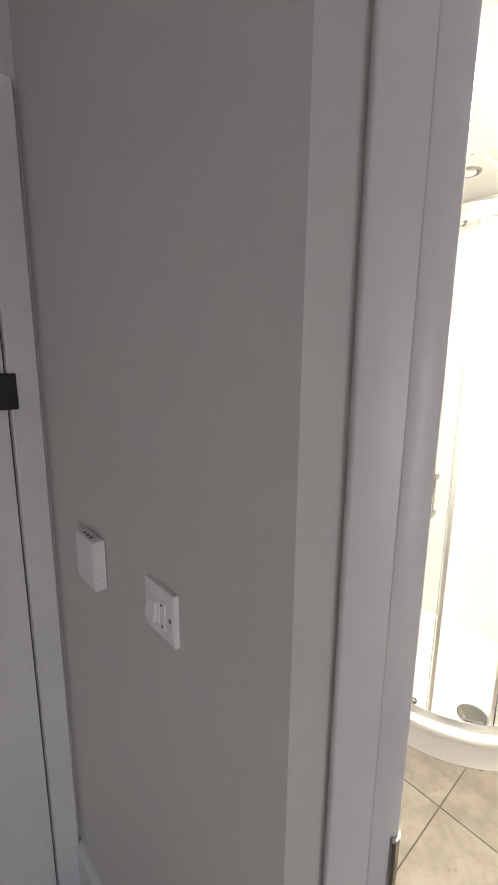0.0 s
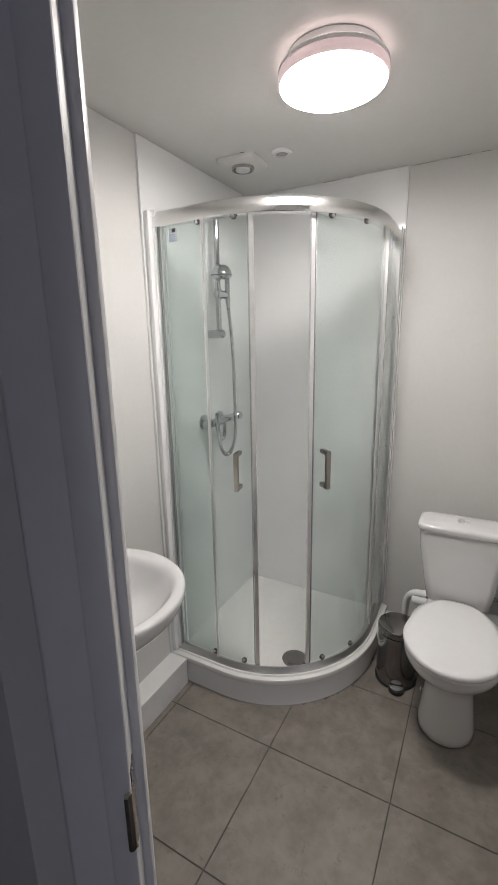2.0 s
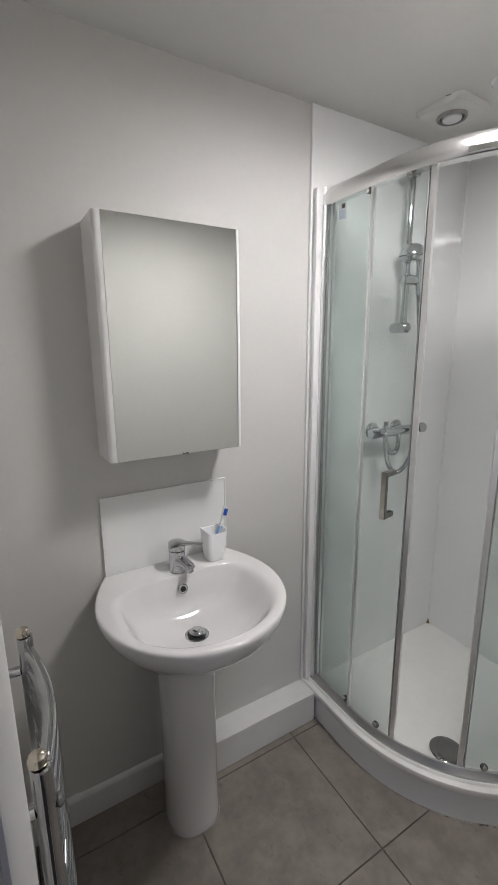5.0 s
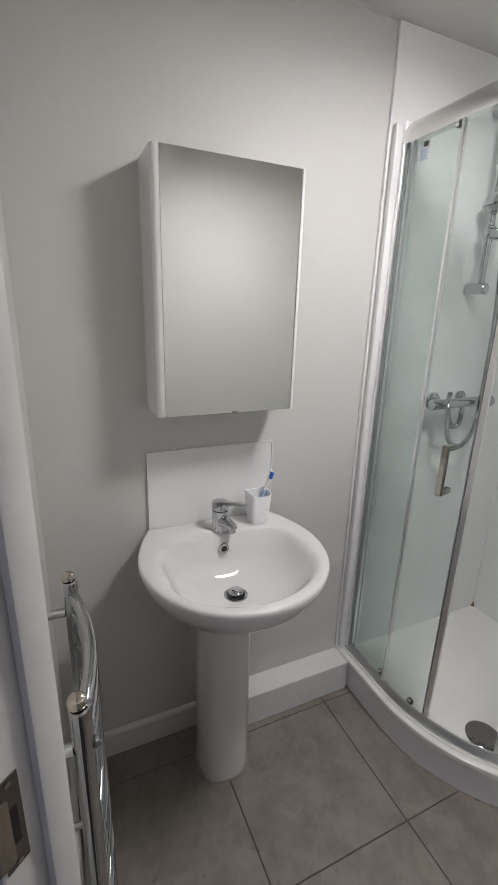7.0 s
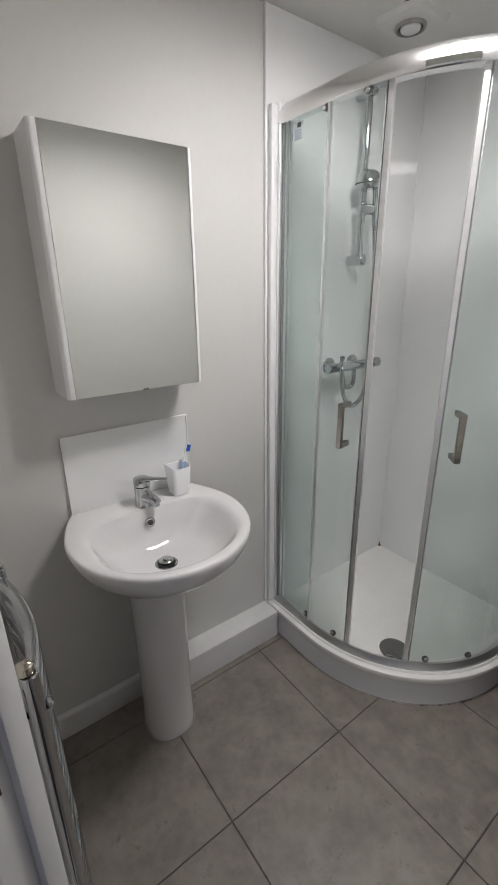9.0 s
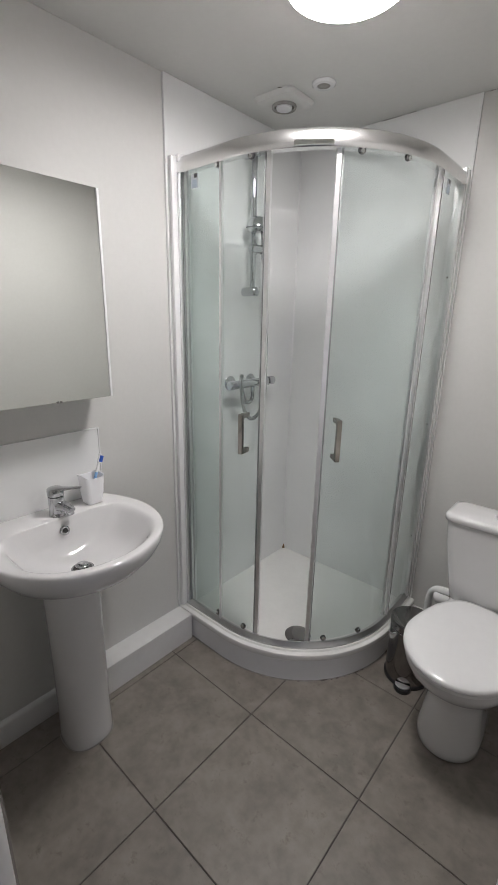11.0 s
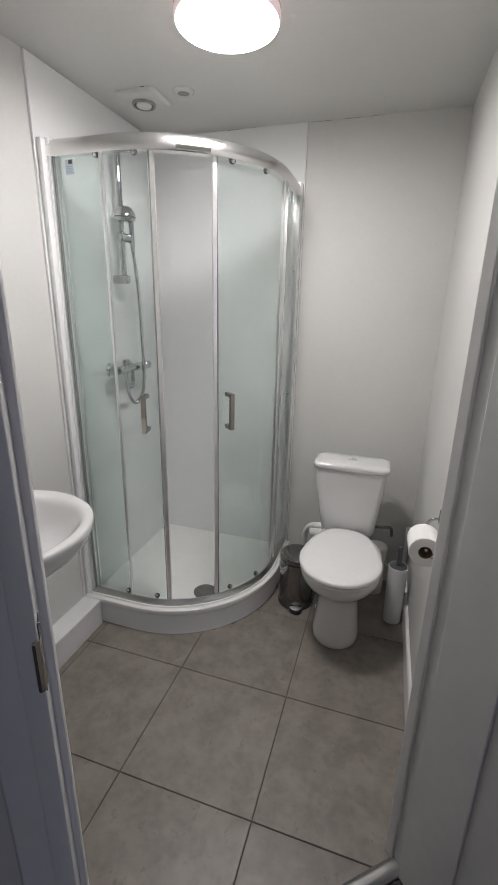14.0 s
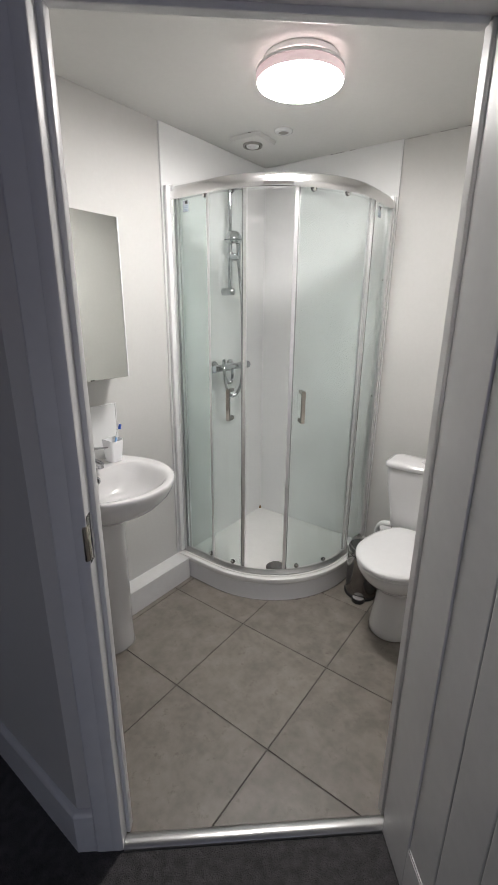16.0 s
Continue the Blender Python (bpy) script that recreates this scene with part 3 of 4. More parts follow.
def quad_fill(r, z0, z1, bm=None):
    pts = [(x, y) for x, y, _, _ in quadrant(r)] + [(XW + 0.008, YN - 0.008)]
    return prism(pts, z0, z1, 0, bm)


tray = thing("shower_tray", (QX, QY, 0), "white quadrant shower tray on a raised plinth", "shower tray")
part("plinth", sweep(quadrant(0.540), [(0, 0.001), (0.0008, 0.001), (0.0008, 0.050), (0, 0.100), (-0.02, 0.100), (-0.02, 0.001)]), UPVC, tray, "white plinth panel")
part("plinth_seal", sweep(quadrant(0.5412), [(0, 0.0002), (0.003, 0.0002), (0.001, 0.004), (-0.004, 0.005)]), SOOT, tray, "grubby sealant bead")
rim = [(-0.078, 0.104), (-0.070, 0.130), (-0.055, 0.144), (-0.022, 0.145), (-0.019, 0.143), (-0.017, 0.138), (-0.013, 0.1365), (-0.004, 0.1362), (-0.001, 0.134), (0.0, 0.131), (0.0, 0.112), (-0.004, 0.106), (-0.012, 0.104), (-0.03, 0.104), (-0.060, 0.104), (-0.078, 0.098)]
part("rim", sweep(quadrant(0.55), rim), ACRYLIC, tray)
part("tray_floor", quad_fill(0.478, 0.090, 0.108), ACRYLIC, tray)
drain = lathe((-0.497, 1.712, 0.108), [(0.056, 0), (0.057, 0.004), (0.050, 0.009), (0.030, 0.0115), (0.001, 0.012)], 40)
part("drain_cover", drain, STEEL, tray, "round chrome waste cover")

rd = random.Random(3)
for k in range(26):
    a = rd.uniform(-70, 8)
    if rd.random() < 0.35:
        a = rd.uniform(-42, -18)
    w = rd.uniform(0.4, 2.2)
    q0 = []
    for s in range(4):
        c, sn = math.cos(radians(a + w * s / 3)), math.sin(radians(a + w * s / 3))
        q0.append((QX + 0.5420 * c, QY + 0.5420 * sn, c, sn))
    hh = rd.uniform(0.0012, 0.004)
    part("grime", sweep(q0, [(0, 0.0004), (rd.uniform(0.001, 0.0035), 0.0004), (0.0006, hh), (-0.001, hh)]), DIRT, tray)
corner = lathe((XW + 0.012, YN - 0.012, 0.1075), [(0.009, 0), (0.0075, 0.004), (0.004, 0.014), (0.0005, 0.026)], 10)
part("corner_stain", corner, CARD, tray, "brown stain in the corner")

# ---- shower enclosure ----
FR = 0.505
enc = thing("shower_enclosure", (QX, QY - FR, 0.145), "quadrant shower enclosure, glass doors part open, silver frame", "shower enclosure")
rail_top = [(-0.016, 1.944), (0.015, 1.944), (0.018, 1.948), (0.019, 1.960), (0.0185, 1.972), (0.016, 1.983), (0.011, 1.992), (0.003, 1.998), (-0.008, 2.0), (-0.016, 1.997)]
part("top_rail", sweep(quadrant(FR, XW + 0.02, YN - 0.02, 40), rail_top), RAIL, enc, "curved silver top rail")
rail_low = [(-0.016, 0.1455), (0.020, 0.1455), (0.020, 0.152), (0.012, 0.160), (0.006, 0.168), (0.0, 0.168), (-0.002, 0.156), (-0.016, 0.154)]
part("bottom_rail", sweep(quadrant(FR, XW + 0.02, YN - 0.02, 40), rail_low), TRACK, enc, "curved grey metal bottom rail")


def arc_pt(a, r):
    """On the doors' line: a in degrees along the quarter round from -90 to 0; past it the line runs straight to the walls."""
    if a < -90:
        return QX + r * radians(a + 90), QY - r, 0.0, -1.0
    if a > 0:
        return QX + r, QY + r * radians(a), 1.0, 0.0
    c, s = math.cos(radians(a)), math.sin(radians(a))
    return QX + r * c, QY + r * s, c, s


def arc_path(a0, a1, r, steps=24):
    return [arc_pt(a0 + (a1 - a0) * k / steps, r) for k in range(steps + 1)]


def pane(name, a0, a1, r, z0, z1, parent):
    return part(name, sweep(arc_path(a0, a1, r), [(-0.003, z0), (0.003, z0), (0.003, z1), (-0.003, z1)]), GLASS, parent)


def stile(a, r, z0, z1, parent, mat=None, deg=1.5, out=0.007, name="stile"):
    sec = [(-out, z0), (out, z0), (out, z1), (-out, z1)]
    return part(name, sweep(arc_path(a - deg / 2, a + deg / 2, r, 2), sec), mat or SATIN, parent)


# wall posts
def post(pts, label=""):
    return part("wall_post", prism(pts, 0.146, 2.004, 0.002), SATIN, enc, label)


post([(XW + 0.0085, 1.498), (XW + 0.040, 1.498), (XW + 0.040, 1.534), (XW + 0.0085, 1.534)], "silver wall post")
post([(-0.264, YN - 0.040), (-0.228, YN - 0.040), (-0.228, YN - 0.0085), (-0.264, YN - 0.0085)], "silver wall post")
part("wall_channel", box(XW + 0.0115, 1.472, 0.146, XW + 0.030, 1.4975, 1.998, 0.003), UPVC, enc, "white plastic wall channel")
part("wall_channel", box(-0.2275, YN - 0.030, 0.146, -0.2225, YN - 0.0085, 1.998, 0.002), UPVC, enc, "white plastic wall channel")
for z in (0.48, 1.02, 1.62):
    part("post_screw", lathe((XW + 0.040, 1.516, z), [(0.004, 0), (0.004, 0.001), (0.002, 0.002), (0.0005, 0.0021)], 12, axis=(1, 0, 0)), STEEL, enc)
    part("post_screw", lathe((-0.246, YN - 0.040, z), [(0.004, 0), (0.004, 0.001), (0.002, 0.002), (0.0005, 0.0021)], 12, axis=(0, -1, 0)), STEEL, enc)
# fixed panes: straight at the walls
A_FIX = 90 + math.degrees(0.029 / FR)
pane("fixed_pane", -90 - math.degrees((QX - XW - 0.041) / FR), -93.3, FR + 0.004, 0.165, 1.948, enc)
pane("fixed_pane", 2.5, math.degrees((YN - 0.041 - QY) / FR), FR + 0.004, 0.165, 1.948, enc)
stile(-93.0, FR + 0.004, 0.165, 1.948, enc, SATIN, 0.9, 0.005)
stile(2.0, FR + 0.004, 0.165, 1.948, enc, SATIN, 0.9, 0.005)
for a, d in ((-90 - math.degrees((QX - XW - 0.046) / FR), 0.7), (3.0, 0.8)):
    stile(a, FR + 0.004, 0.165, 1.948, enc, SEAL if a < 0 else RUBBER, d, 0.004, "seal")


def sliding_door(a_lead, a_trail, handle_a, label):
    d = part("sliding_door", sweep(arc_path(a_trail, a_lead, FR - 0.010), [(-0.003, 0.170), (0.003, 0.170), (0.003, 1.946), (-0.003, 1.946)]), GLASS, enc, label)
    sgn = 1 if a_lead > a_trail else -1
    stile(a_lead, FR - 0.010, 0.160, 1.946, d, SATIN, 1.6, 0.008, "lead_stile")
    stile(a_lead - sgn * 1.5, FR - 0.010, 0.160, 1.946, d, SEAL, 0.25, 0.005, "seal")
    stile(a_trail, FR - 0.010, 0.165, 1.946, d, SATIN, 1.0, 0.005, "back_stile")
    # D handle of flat bar
    x, y, nx, ny = arc_pt(handle_a, FR - 0.007)
    tx_, ty_ = -ny, nx
    z0, z1 = 0.968, 1.118
    def P(o, t, z):
        return Vector((x + nx * o + tx_ * t, y + ny * o + ty_ * t, z))
    def block(o0, o1, t0, t1, za, zb, bm=None):
        q = [P(o, t, 0) for o, t in ((o0, t0), (o1, t0), (o1, t1), (o0, t1))]
        return prism([(v.x, v.y) for v in q], za, zb, 0.0012, bm)
    h = block(0.042, 0.055, -0.009, 0.009, z0, z1)
    h = block(0.0, 0.0425, -0.008, 0.008, z0, z0 + 0.016, h)
    h = block(0.0, 0.0425, -0.008, 0.008, z1 - 0.016, z1, h)
    part("handle", h, HANDLE, d, "polished steel D handle")
    for f in (0.16, 0.55):
        a = a_lead + (a_trail - a_lead) * f
        for z in (0.183, 1.943):
            x, y, nx, ny = arc_pt(a, FR - 0.004)
            roller = part("roller", lathe((x, y, z), [(0.011, 0), (0.012, 0.003), (0.0115, 0.009), (0.007, 0.012), (0.001, 0.012)], 18, axis=(nx, ny, 0)), STEEL, d)
            cap_z = z + (0.006 if z < 1 else -0.004)
            part("roller_cap", cyl((x + nx * 0.011, y + ny * 0.011, cap_z), (x + nx * 0.0145, y + ny * 0.0145, cap_z), 0.0062, n=14, bevel=0.001), MIRROR, roller, "bright roller cap")
    return d


sliding_door(-72.3, -114, -79, "curved green-tinted glass door slid open")
sliding_door(-47.6, 0.5, -41.9, "curved green-tinted glass door, closed")
clip = sweep(arc_path(-63, -50, FR, 10), [(0.0192, 1.947), (0.0225, 1.949), (0.0225, 1.962), (0.0192, 1.964)])
part("rail_clip", clip, MIRROR, enc, "polished chrome joint clip")
for a, s in ((-107, 1), (9.5, -1)):
    x, y, nx, ny = arc_pt(a, FR + 0.0075)
    tx_, ty_ = -ny, nx
    def flat(t0, t1, z0, z1, o):
        q = [(x + nx * oo + tx_ * t, y + ny * oo + ty_ * t) for oo, t in ((o, t0), (o + 0.0004, t0), (o + 0.0004, t1), (o, t1))]
        return prism(q, z0, z1)
    stk = part("sticker", flat(-0.018, 0.018, 1.886, 1.932, 0.0), STICKER, enc, "small blue printed sticker")
    part("print_bar", flat(-0.004, 0.012, 1.918, 1.931, 0.0006), SLATE, stk)
    for z in (1.909, 1.902, 1.895, 1.889):
        part("print_bar", flat(-0.015, 0.012, z, z + 0.0025, 0.0006), INK, stk)

# ---- shower mixer, riser and hose ----
WALLX = XW + 0.008
my, mz, mx = 1.885, 1.158, -0.948
mixer = thing("shower_mixer", (WALLX, my, mz), "chrome bar shower mixer on the shower wall", "shower mixer")
part("bar", cyl((mx, 1.772, mz), (mx, 1.998, mz), 0.019, n=24, bevel=0.003), CHROME, mixer)
part("flow_knob", cyl((mx, 1.735, mz), (mx, 1.768, mz), 0.0205, n=24, bevel=0.004), CHROME, mixer)
part("heat_knob", cyl((mx, 2.002, mz), (mx, 2.045, mz), 0.0205, n=24, bevel=0.004), CHROME, mixer)
for y in (1.800, 1.940):
    f = lathe((WALLX, y, mz), [(0.034, 0), (0.034, 0.004), (0.028, 0.010), (0.016, 0.013), (0.014, 0.05)], 28, axis=(1, 0, 0))
    part("flange", f, CHROME, mixer)
part("outlet", cyl((mx, 1.893, mz - 0.016), (mx, 1.893, mz - 0.042), 0.010, n=16), CHROME, mixer)

ry = 1.882
rx = -0.952
riser = thing("shower_riser", (WALLX, ry, 1.55), "chrome riser rail with a domed hand shower", "shower rail")
part("rail", cyl((rx, ry, 1.545), (rx, ry, 2.115), 0.0122, n=18, bevel=0.002), CHROME, riser)
for z in (1.562, 2.100):
    b = cyl((WALLX, ry, z), (rx + 0.026, ry, z), 0.0195, n=24, bevel=0.006)
    part("bracket", b, CHROME, riser)
slider = cyl((rx + 0.004, ry - 0.026, 1.737), (rx + 0.012, ry + 0.052, 1.737), 0.019, n=20, bevel=0.005)
slider = cyl((rx, ry, 1.713), (rx, ry, 1.761), 0.0165, n=20, bevel=0.003, bm=slider)
part("slider", slider, CHROME, riser, "chrome sliding holder")
hd = Vector((rx + 0.024, ry - 0.004, 1.820))
axis = Vector((-0.04, 0.06, -1)).normalized()
part("shower_head", lathe(hd, [(0.001, -0.042), (0.018, -0.040), (0.033, -0.031), (0.043, -0.015), (0.047, 0.000), (0.047, 0.003), (0.0445, 0.005), (0.0445, 0.010), (0.039, 0.019), (0.026, 0.023), (0.001, 0.024)], 36, axis=axis),
     CHROME, riser, "domed chrome shower head")
part("head_band", lathe(hd, [(0.0472, 0.0010), (0.0480, 0.003), (0.0472, 0.0050)], 36, axis=axis), SLATE, riser)
grip = smooth_path([(rx + 0.030, ry + 0.030, 1.812), (rx + 0.026, ry + 0.040, 1.780), (rx + 0.022, ry + 0.045, 1.735), (rx + 0.022, ry + 0.047, 1.702)], 6)
part("grip", tube(grip, 0.0125, 14), CHROME, riser)
part("hose_nut", cyl((rx + 0.022, ry + 0.047, 1.705), (rx + 0.022, ry + 0.048, 1.682), 0.0105, n=14, bevel=0.002), CHROME, riser)
hose = smooth_path([(mx, 1.893, 1.120), (mx + 0.002, 1.890, 1.090), (mx + 0.006, 1.870, 1.072), (mx + 0.014, 1.832, 1.078), (mx + 0.026, 1.796, 1.118), (mx + 0.033, 1.778, 1.170),
                    (mx + 0.038, 1.774, 1.205), (mx + 0.042, 1.770, 1.170), (mx + 0.043, 1.774, 1.10), (mx + 0.043, 1.796, 1.035), (mx + 0.043, 1.842, 1.000), (mx + 0.042, 1.896, 1.025), (mx + 0.038, 1.934, 1.10),
                    (mx + 0.030, 1.948, 1.30), (mx + 0.026, 1.946, 1.50), (rx + 0.024, ry + 0.053, 1.64), (rx + 0.022, ry + 0.048, 1.690)], 24)
part("hose", tube(hose, 0.0082, 10, ribs=0.0014), CHROME, riser, "ribbed metal hose")
part("chrome_tag", box(WALLX + 0.0002, 1.735, 1.560, WALLX + 0.0008, 1.775, 1.562), SATIN, riser)

# ---- washbasin ----
BY, BZ = 0.912, 0.832
basin = thing("washbasin", (-0.85, BY, 0), "white ceramic washbasin on a full pedestal", "washbasin")


def basin_outline():
    pts = []
    n = 40
    for k in range(n + 1):
        a = radians(-90 + 180 * k / n)
        pts.append((-0.815 + 0.280 * math.cos(a) ** 0.95 if math.cos(a) > 1e-6 else -0.815, 0.261 * math.sin(a)))
    for k in range(1, 7):
        t = k / 6
        pts.append((-0.815 - 0.192 * t, 0.261 - 0.061 * t ** 1.7))
    for k in range(1, 10):
        pts.append((-1.007, 0.200 - 0.4 * k / 10))
    for k in range(6, 0, -1):
        t = k / 6
        pts.append((-0.815 - 0.192 * t, -0.261 + 0.061 * t ** 1.7))
    return pts


OUT = basin_outline()


def basin_ring(cx, scale, z, back=-1.007):
    ring = []
    for x, y in OUT:
        ring.append(Vector((max(cx + (x - cx) * scale, back), BY + y * scale, z)))
    return ring


def bowl_ring(cx, ax, ay, z, back=1.0, sq=5.0):
    ring = []
    for x, y in OUT:
        a = math.atan2(y / 0.255, (x + 0.79) / 0.235)
        c, s = math.cos(a), math.sin(a)
        m = 1.0 / (abs(c) ** sq + abs(s) ** sq) ** (1 / sq) if c < 0 else 1.0
        ring.append(Vector((cx + 0.009 + ax * c * m * (back if c < 0 else 1.0), BY + ay * s * m, z)))
    return ring


rings = [basin_ring(-0.88, 0.30, 0.655), basin_ring(-0.88, 0.46, 0.668), basin_ring(-0.87, 0.66, 0.694), basin_ring(-0.86, 0.83, 0.733), basin_ring(-0.85, 0.945, 0.775),
         basin_ring(-0.85, 0.985, 0.800), basin_ring(-0.85, 0.997, 0.812), basin_ring(-0.85, 1.0, 0.820), basin_ring(-0.85, 0.999, 0.8255), basin_ring(-0.85, 0.994, 0.8295), basin_ring(-0.85, 0.984, 0.8318), basin_ring(-0.85, 0.965, 0.832),
         bowl_ring(-0.748, 0.182, 0.226, 0.8318, 0.898), bowl_ring(-0.748, 0.174, 0.216, 0.8305, 0.932), bowl_ring(-0.748, 0.168, 0.208, 0.8270, 0.958), bowl_ring(-0.749, 0.162, 0.200, 0.8200, 0.975), bowl_ring(-0.750, 0.157, 0.194, 0.8110, 0.975), bowl_ring(-0.752, 0.151, 0.188, 0.800, 0.972), bowl_ring(-0.756, 0.142, 0.177, 0.782, 0.970, 4.4), bowl_ring(-0.760, 0.132, 0.165, 0.763, 0.985, 4.0),
         bowl_ring(-0.764, 0.121, 0.151, 0.7475, 0.99, 3.6), bowl_ring(-0.768, 0.109, 0.136, 0.7355, 1.0, 3.2), bowl_ring(-0.772, 0.097, 0.120, 0.7265, 1.0, 2.9), bowl_ring(-0.776, 0.085, 0.102, 0.7195, 1.0, 2.6),
         bowl_ring(-0.780, 0.072, 0.084, 0.7140, 1.0, 2.3), bowl_ring(-0.785, 0.058, 0.065, 0.7090, 1.0, 2.1), bowl_ring(-0.791, 0.044, 0.047, 0.7045, 1.0, 2.0), bowl_ring(-0.794, 0.032, 0.032, 0.7015, 1.0, 2.0),
         bowl_ring(-0.794, 0.010, 0.010, 0.6990, 1.0, 2.0)]
part("bowl", loft(rings), CERAMIC, basin, sharp=60)
PX, PY = -0.857, 0.902
ped = []
for z, ax, ay in ((0.0005, 0.085, 0.083), (0.006, 0.087, 0.085), (0.03, 0.086, 0.084), (0.12, 0.083, 0.082), (0.35, 0.083, 0.082), (0.55, 0.083, 0.084), (0.64, 0.087, 0.090), (0.676, 0.092, 0.096)):
    ring = []
    for k in range(40):
        a = 2 * math.pi * k / 40
        c, s = math.cos(a), math.sin(a)
        m = 1 / (abs(c) ** 2.5 + abs(s) ** 2.5) ** (1 / 2.5)
        ring.append(Vector((PX + ax * c * m, PY + ay * s * m, z)))
    ped.append(ring)
part("pedestal", loft(ped), CERAMIC, basin, sharp=60)
part("overflow_ring", lathe((-0.8845, BY, 0.795), [(0.010, -0.002), (0.0155, 0.001), (0.0155, 0.005), (0.0125, 0.0075), (0.0085, 0.0065), (0.0082, 0.0)], 28, axis=(1, 0, 0.25)), CHROME, basin)
# black disc in place of the overflow's shaded inside
part("overflow_hole", lathe((-0.8845, BY, 0.795), [(0.0088, 0.0), (0.0088, 0.0050), (0.001, 0.0050)], 20, axis=(1, 0, 0.25)), BLACK, basin)
part("waste_ring", lathe((-0.785, BY, 0.7010), [(0.033, -0.003), (0.034, 0.0015), (0.031, 0.0032), (0.0275, 0.0025), (0.026, -0.001)], 32), CHROME, basin)
# black disc under the plug, painting the shade of the open waste
part("waste_gap", lathe((-0.785, BY, 0.7010), [(0.0275, -0.002), (0.0275, 0.0018), (0.001, 0.0018)], 24), BLACK, basin)
part("plug", lathe((-0.785, BY, 0.7010), [(0.016, 0.0015), (0.0165, 0.006), (0.021, 0.009), (0.0215, 0.0115), (0.019, 0.0145), (0.012, 0.0170), (0.001, 0.0178)], 28), CHROME, basin, "domed chrome click plug")

part("foot_seal", loft([[Vector((PX + (0.085 + o) * math.cos(a) / (abs(math.cos(a)) ** 2.5 + abs(math.sin(a)) ** 2.5) ** 0.4, PY + (0.083 + o) * math.sin(a) / (abs(math.cos(a)) ** 2.5 + abs(math.sin(a)) ** 2.5) ** 0.4, z))
      for a in [2 * math.pi * k / 40 for k in range(40)]] for o, z in ((0.0, 0.0003), (0.0035, 0.0004), (0.0012, 0.0035), (0.0, 0.0035))], caps=False), SOOT, basin, "grey sealant round the foot")

# mixer tap
tap = thing("basin_tap", (-0.934, BY, BZ), "chrome single-lever basin mixer tap", "tap")
bx = -0.934
TY = BY + 0.006
part("body", lathe((bx, TY, BZ), [(0.0265, -0.001), (0.0265, 0.003), (0.0250, 0.006), (0.0245, 0.030), (0.0245, 0.064), (0.0235, 0.066)], 32), CHROME, tap)
sd = Vector((0.95, 0.31, 0))
sw = Vector((-sd.y, sd.x, 0))
sec = []
for o, hw, lo, hi in ((0.006, 0.021, 0.014, 0.056), (0.026, 0.019, 0.021, 0.050), (0.044, 0.0165, 0.024, 0.044), (0.060, 0.0150, 0.022, 0.039), (0.066, 0.0125, 0.023, 0.035)):
    c = Vector((bx, TY, BZ + (lo + hi) / 2)) + sd * o
    hh = (hi - lo) / 2
    sec.append([c + sw * (hw * math.copysign(abs(math.cos(a)) ** 0.7, math.cos(a))) + Vector((0, 0, hh * math.copysign(abs(math.sin(a)) ** 0.7, math.sin(a)))) for a in [2 * math.pi * k / 20 for k in range(20)]])
part("spout", loft(sec), CHROME, tap)
q = Vector((bx, TY, BZ)) + sd * 0.055
part("aerator", cyl(q + Vector((0, 0, 0.028)), q + sd * 0.003 + Vector((0, 0, 0.012)), 0.0118, n=20, bevel=0.002), CHROME, tap)
part("cap_gap", cyl((bx, TY, BZ + 0.064), (bx, TY, BZ + 0.070), 0.0225, n=28), SLATE, tap)
part("cap", lathe((bx, TY, BZ + 0.0685), [(0.0240, 0), (0.0255, 0.0015), (0.0258, 0.018), (0.0245, 0.0235), (0.019, 0.0265), (0.001, 0.028)], 32), CHROME, tap)
ld = Vector((0.72, 0.69, 0))
lw = Vector((-ld.y, ld.x, 0))
lv = [[Vector((bx, TY, BZ)) + ld * o + lw * (hw * math.cos(a)) + Vector((0, 0, zz + hh * math.sin(a))) for a in [2 * math.pi * k / 16 for k in range(16)]]
      for o, hw, zz, hh in ((0.0, 0.020, 0.089, 0.007), (0.022, 0.016, 0.0905, 0.0055), (0.045, 0.012, 0.0925, 0.0040), (0.072, 0.0095, 0.0945, 0.0032), (0.083, 0.0080, 0.0955, 0.0026))]
part("lever", loft(lv), CHROME, tap, "flat chrome lever")

# tooth mug and brush
gx, gy = -0.945, 1.048
mug = thing("toothbrush_mug", (gx, gy, BZ), "square tapered white plastic toothbrush mug", "mug")
r1 = lambda h, z: rect_ring(gx, gy, h, h, z, 0.011, 5)
m_rings = [r1(0.020, BZ + 0.0005), r1(0.0265, BZ + 0.003), r1(0.031, BZ + 0.045), r1(0.0345, BZ + 0.090), r1(0.0345, BZ + 0.0915), r1(0.0325, BZ + 0.0915), r1(0.0285, BZ + 0.045), r1(0.024, BZ + 0.006), r1(0.008, BZ + 0.006)]
wave = []
for ring in m_rings:
    wave.append([Vector((v.x, v.y, v.z + (0.012 * ((v.y - gy) / 0.034) ** 2 * ((v.z - BZ) / 0.09) if v.z > BZ + 0.08 else 0))) for v in ring])
part("cup", loft(wave), MUG, mug)
brush = thing("toothbrush", (gx, gy, BZ + 0.006), "white and blue toothbrush leaning in the mug", "toothbrush")
b0, b1 = Vector((gx + 0.010, gy - 0.016, BZ + 0.008)), Vector((gx - 0.012, gy + 0.050, BZ + 0.160))
bd = (b1 - b0).normalized()
part("handle", tube(smooth_path([b0, b0.lerp(b1, 0.35), b0.lerp(b1, 0.7), b1], 6), 0.0042, 10), UPVC, brush)
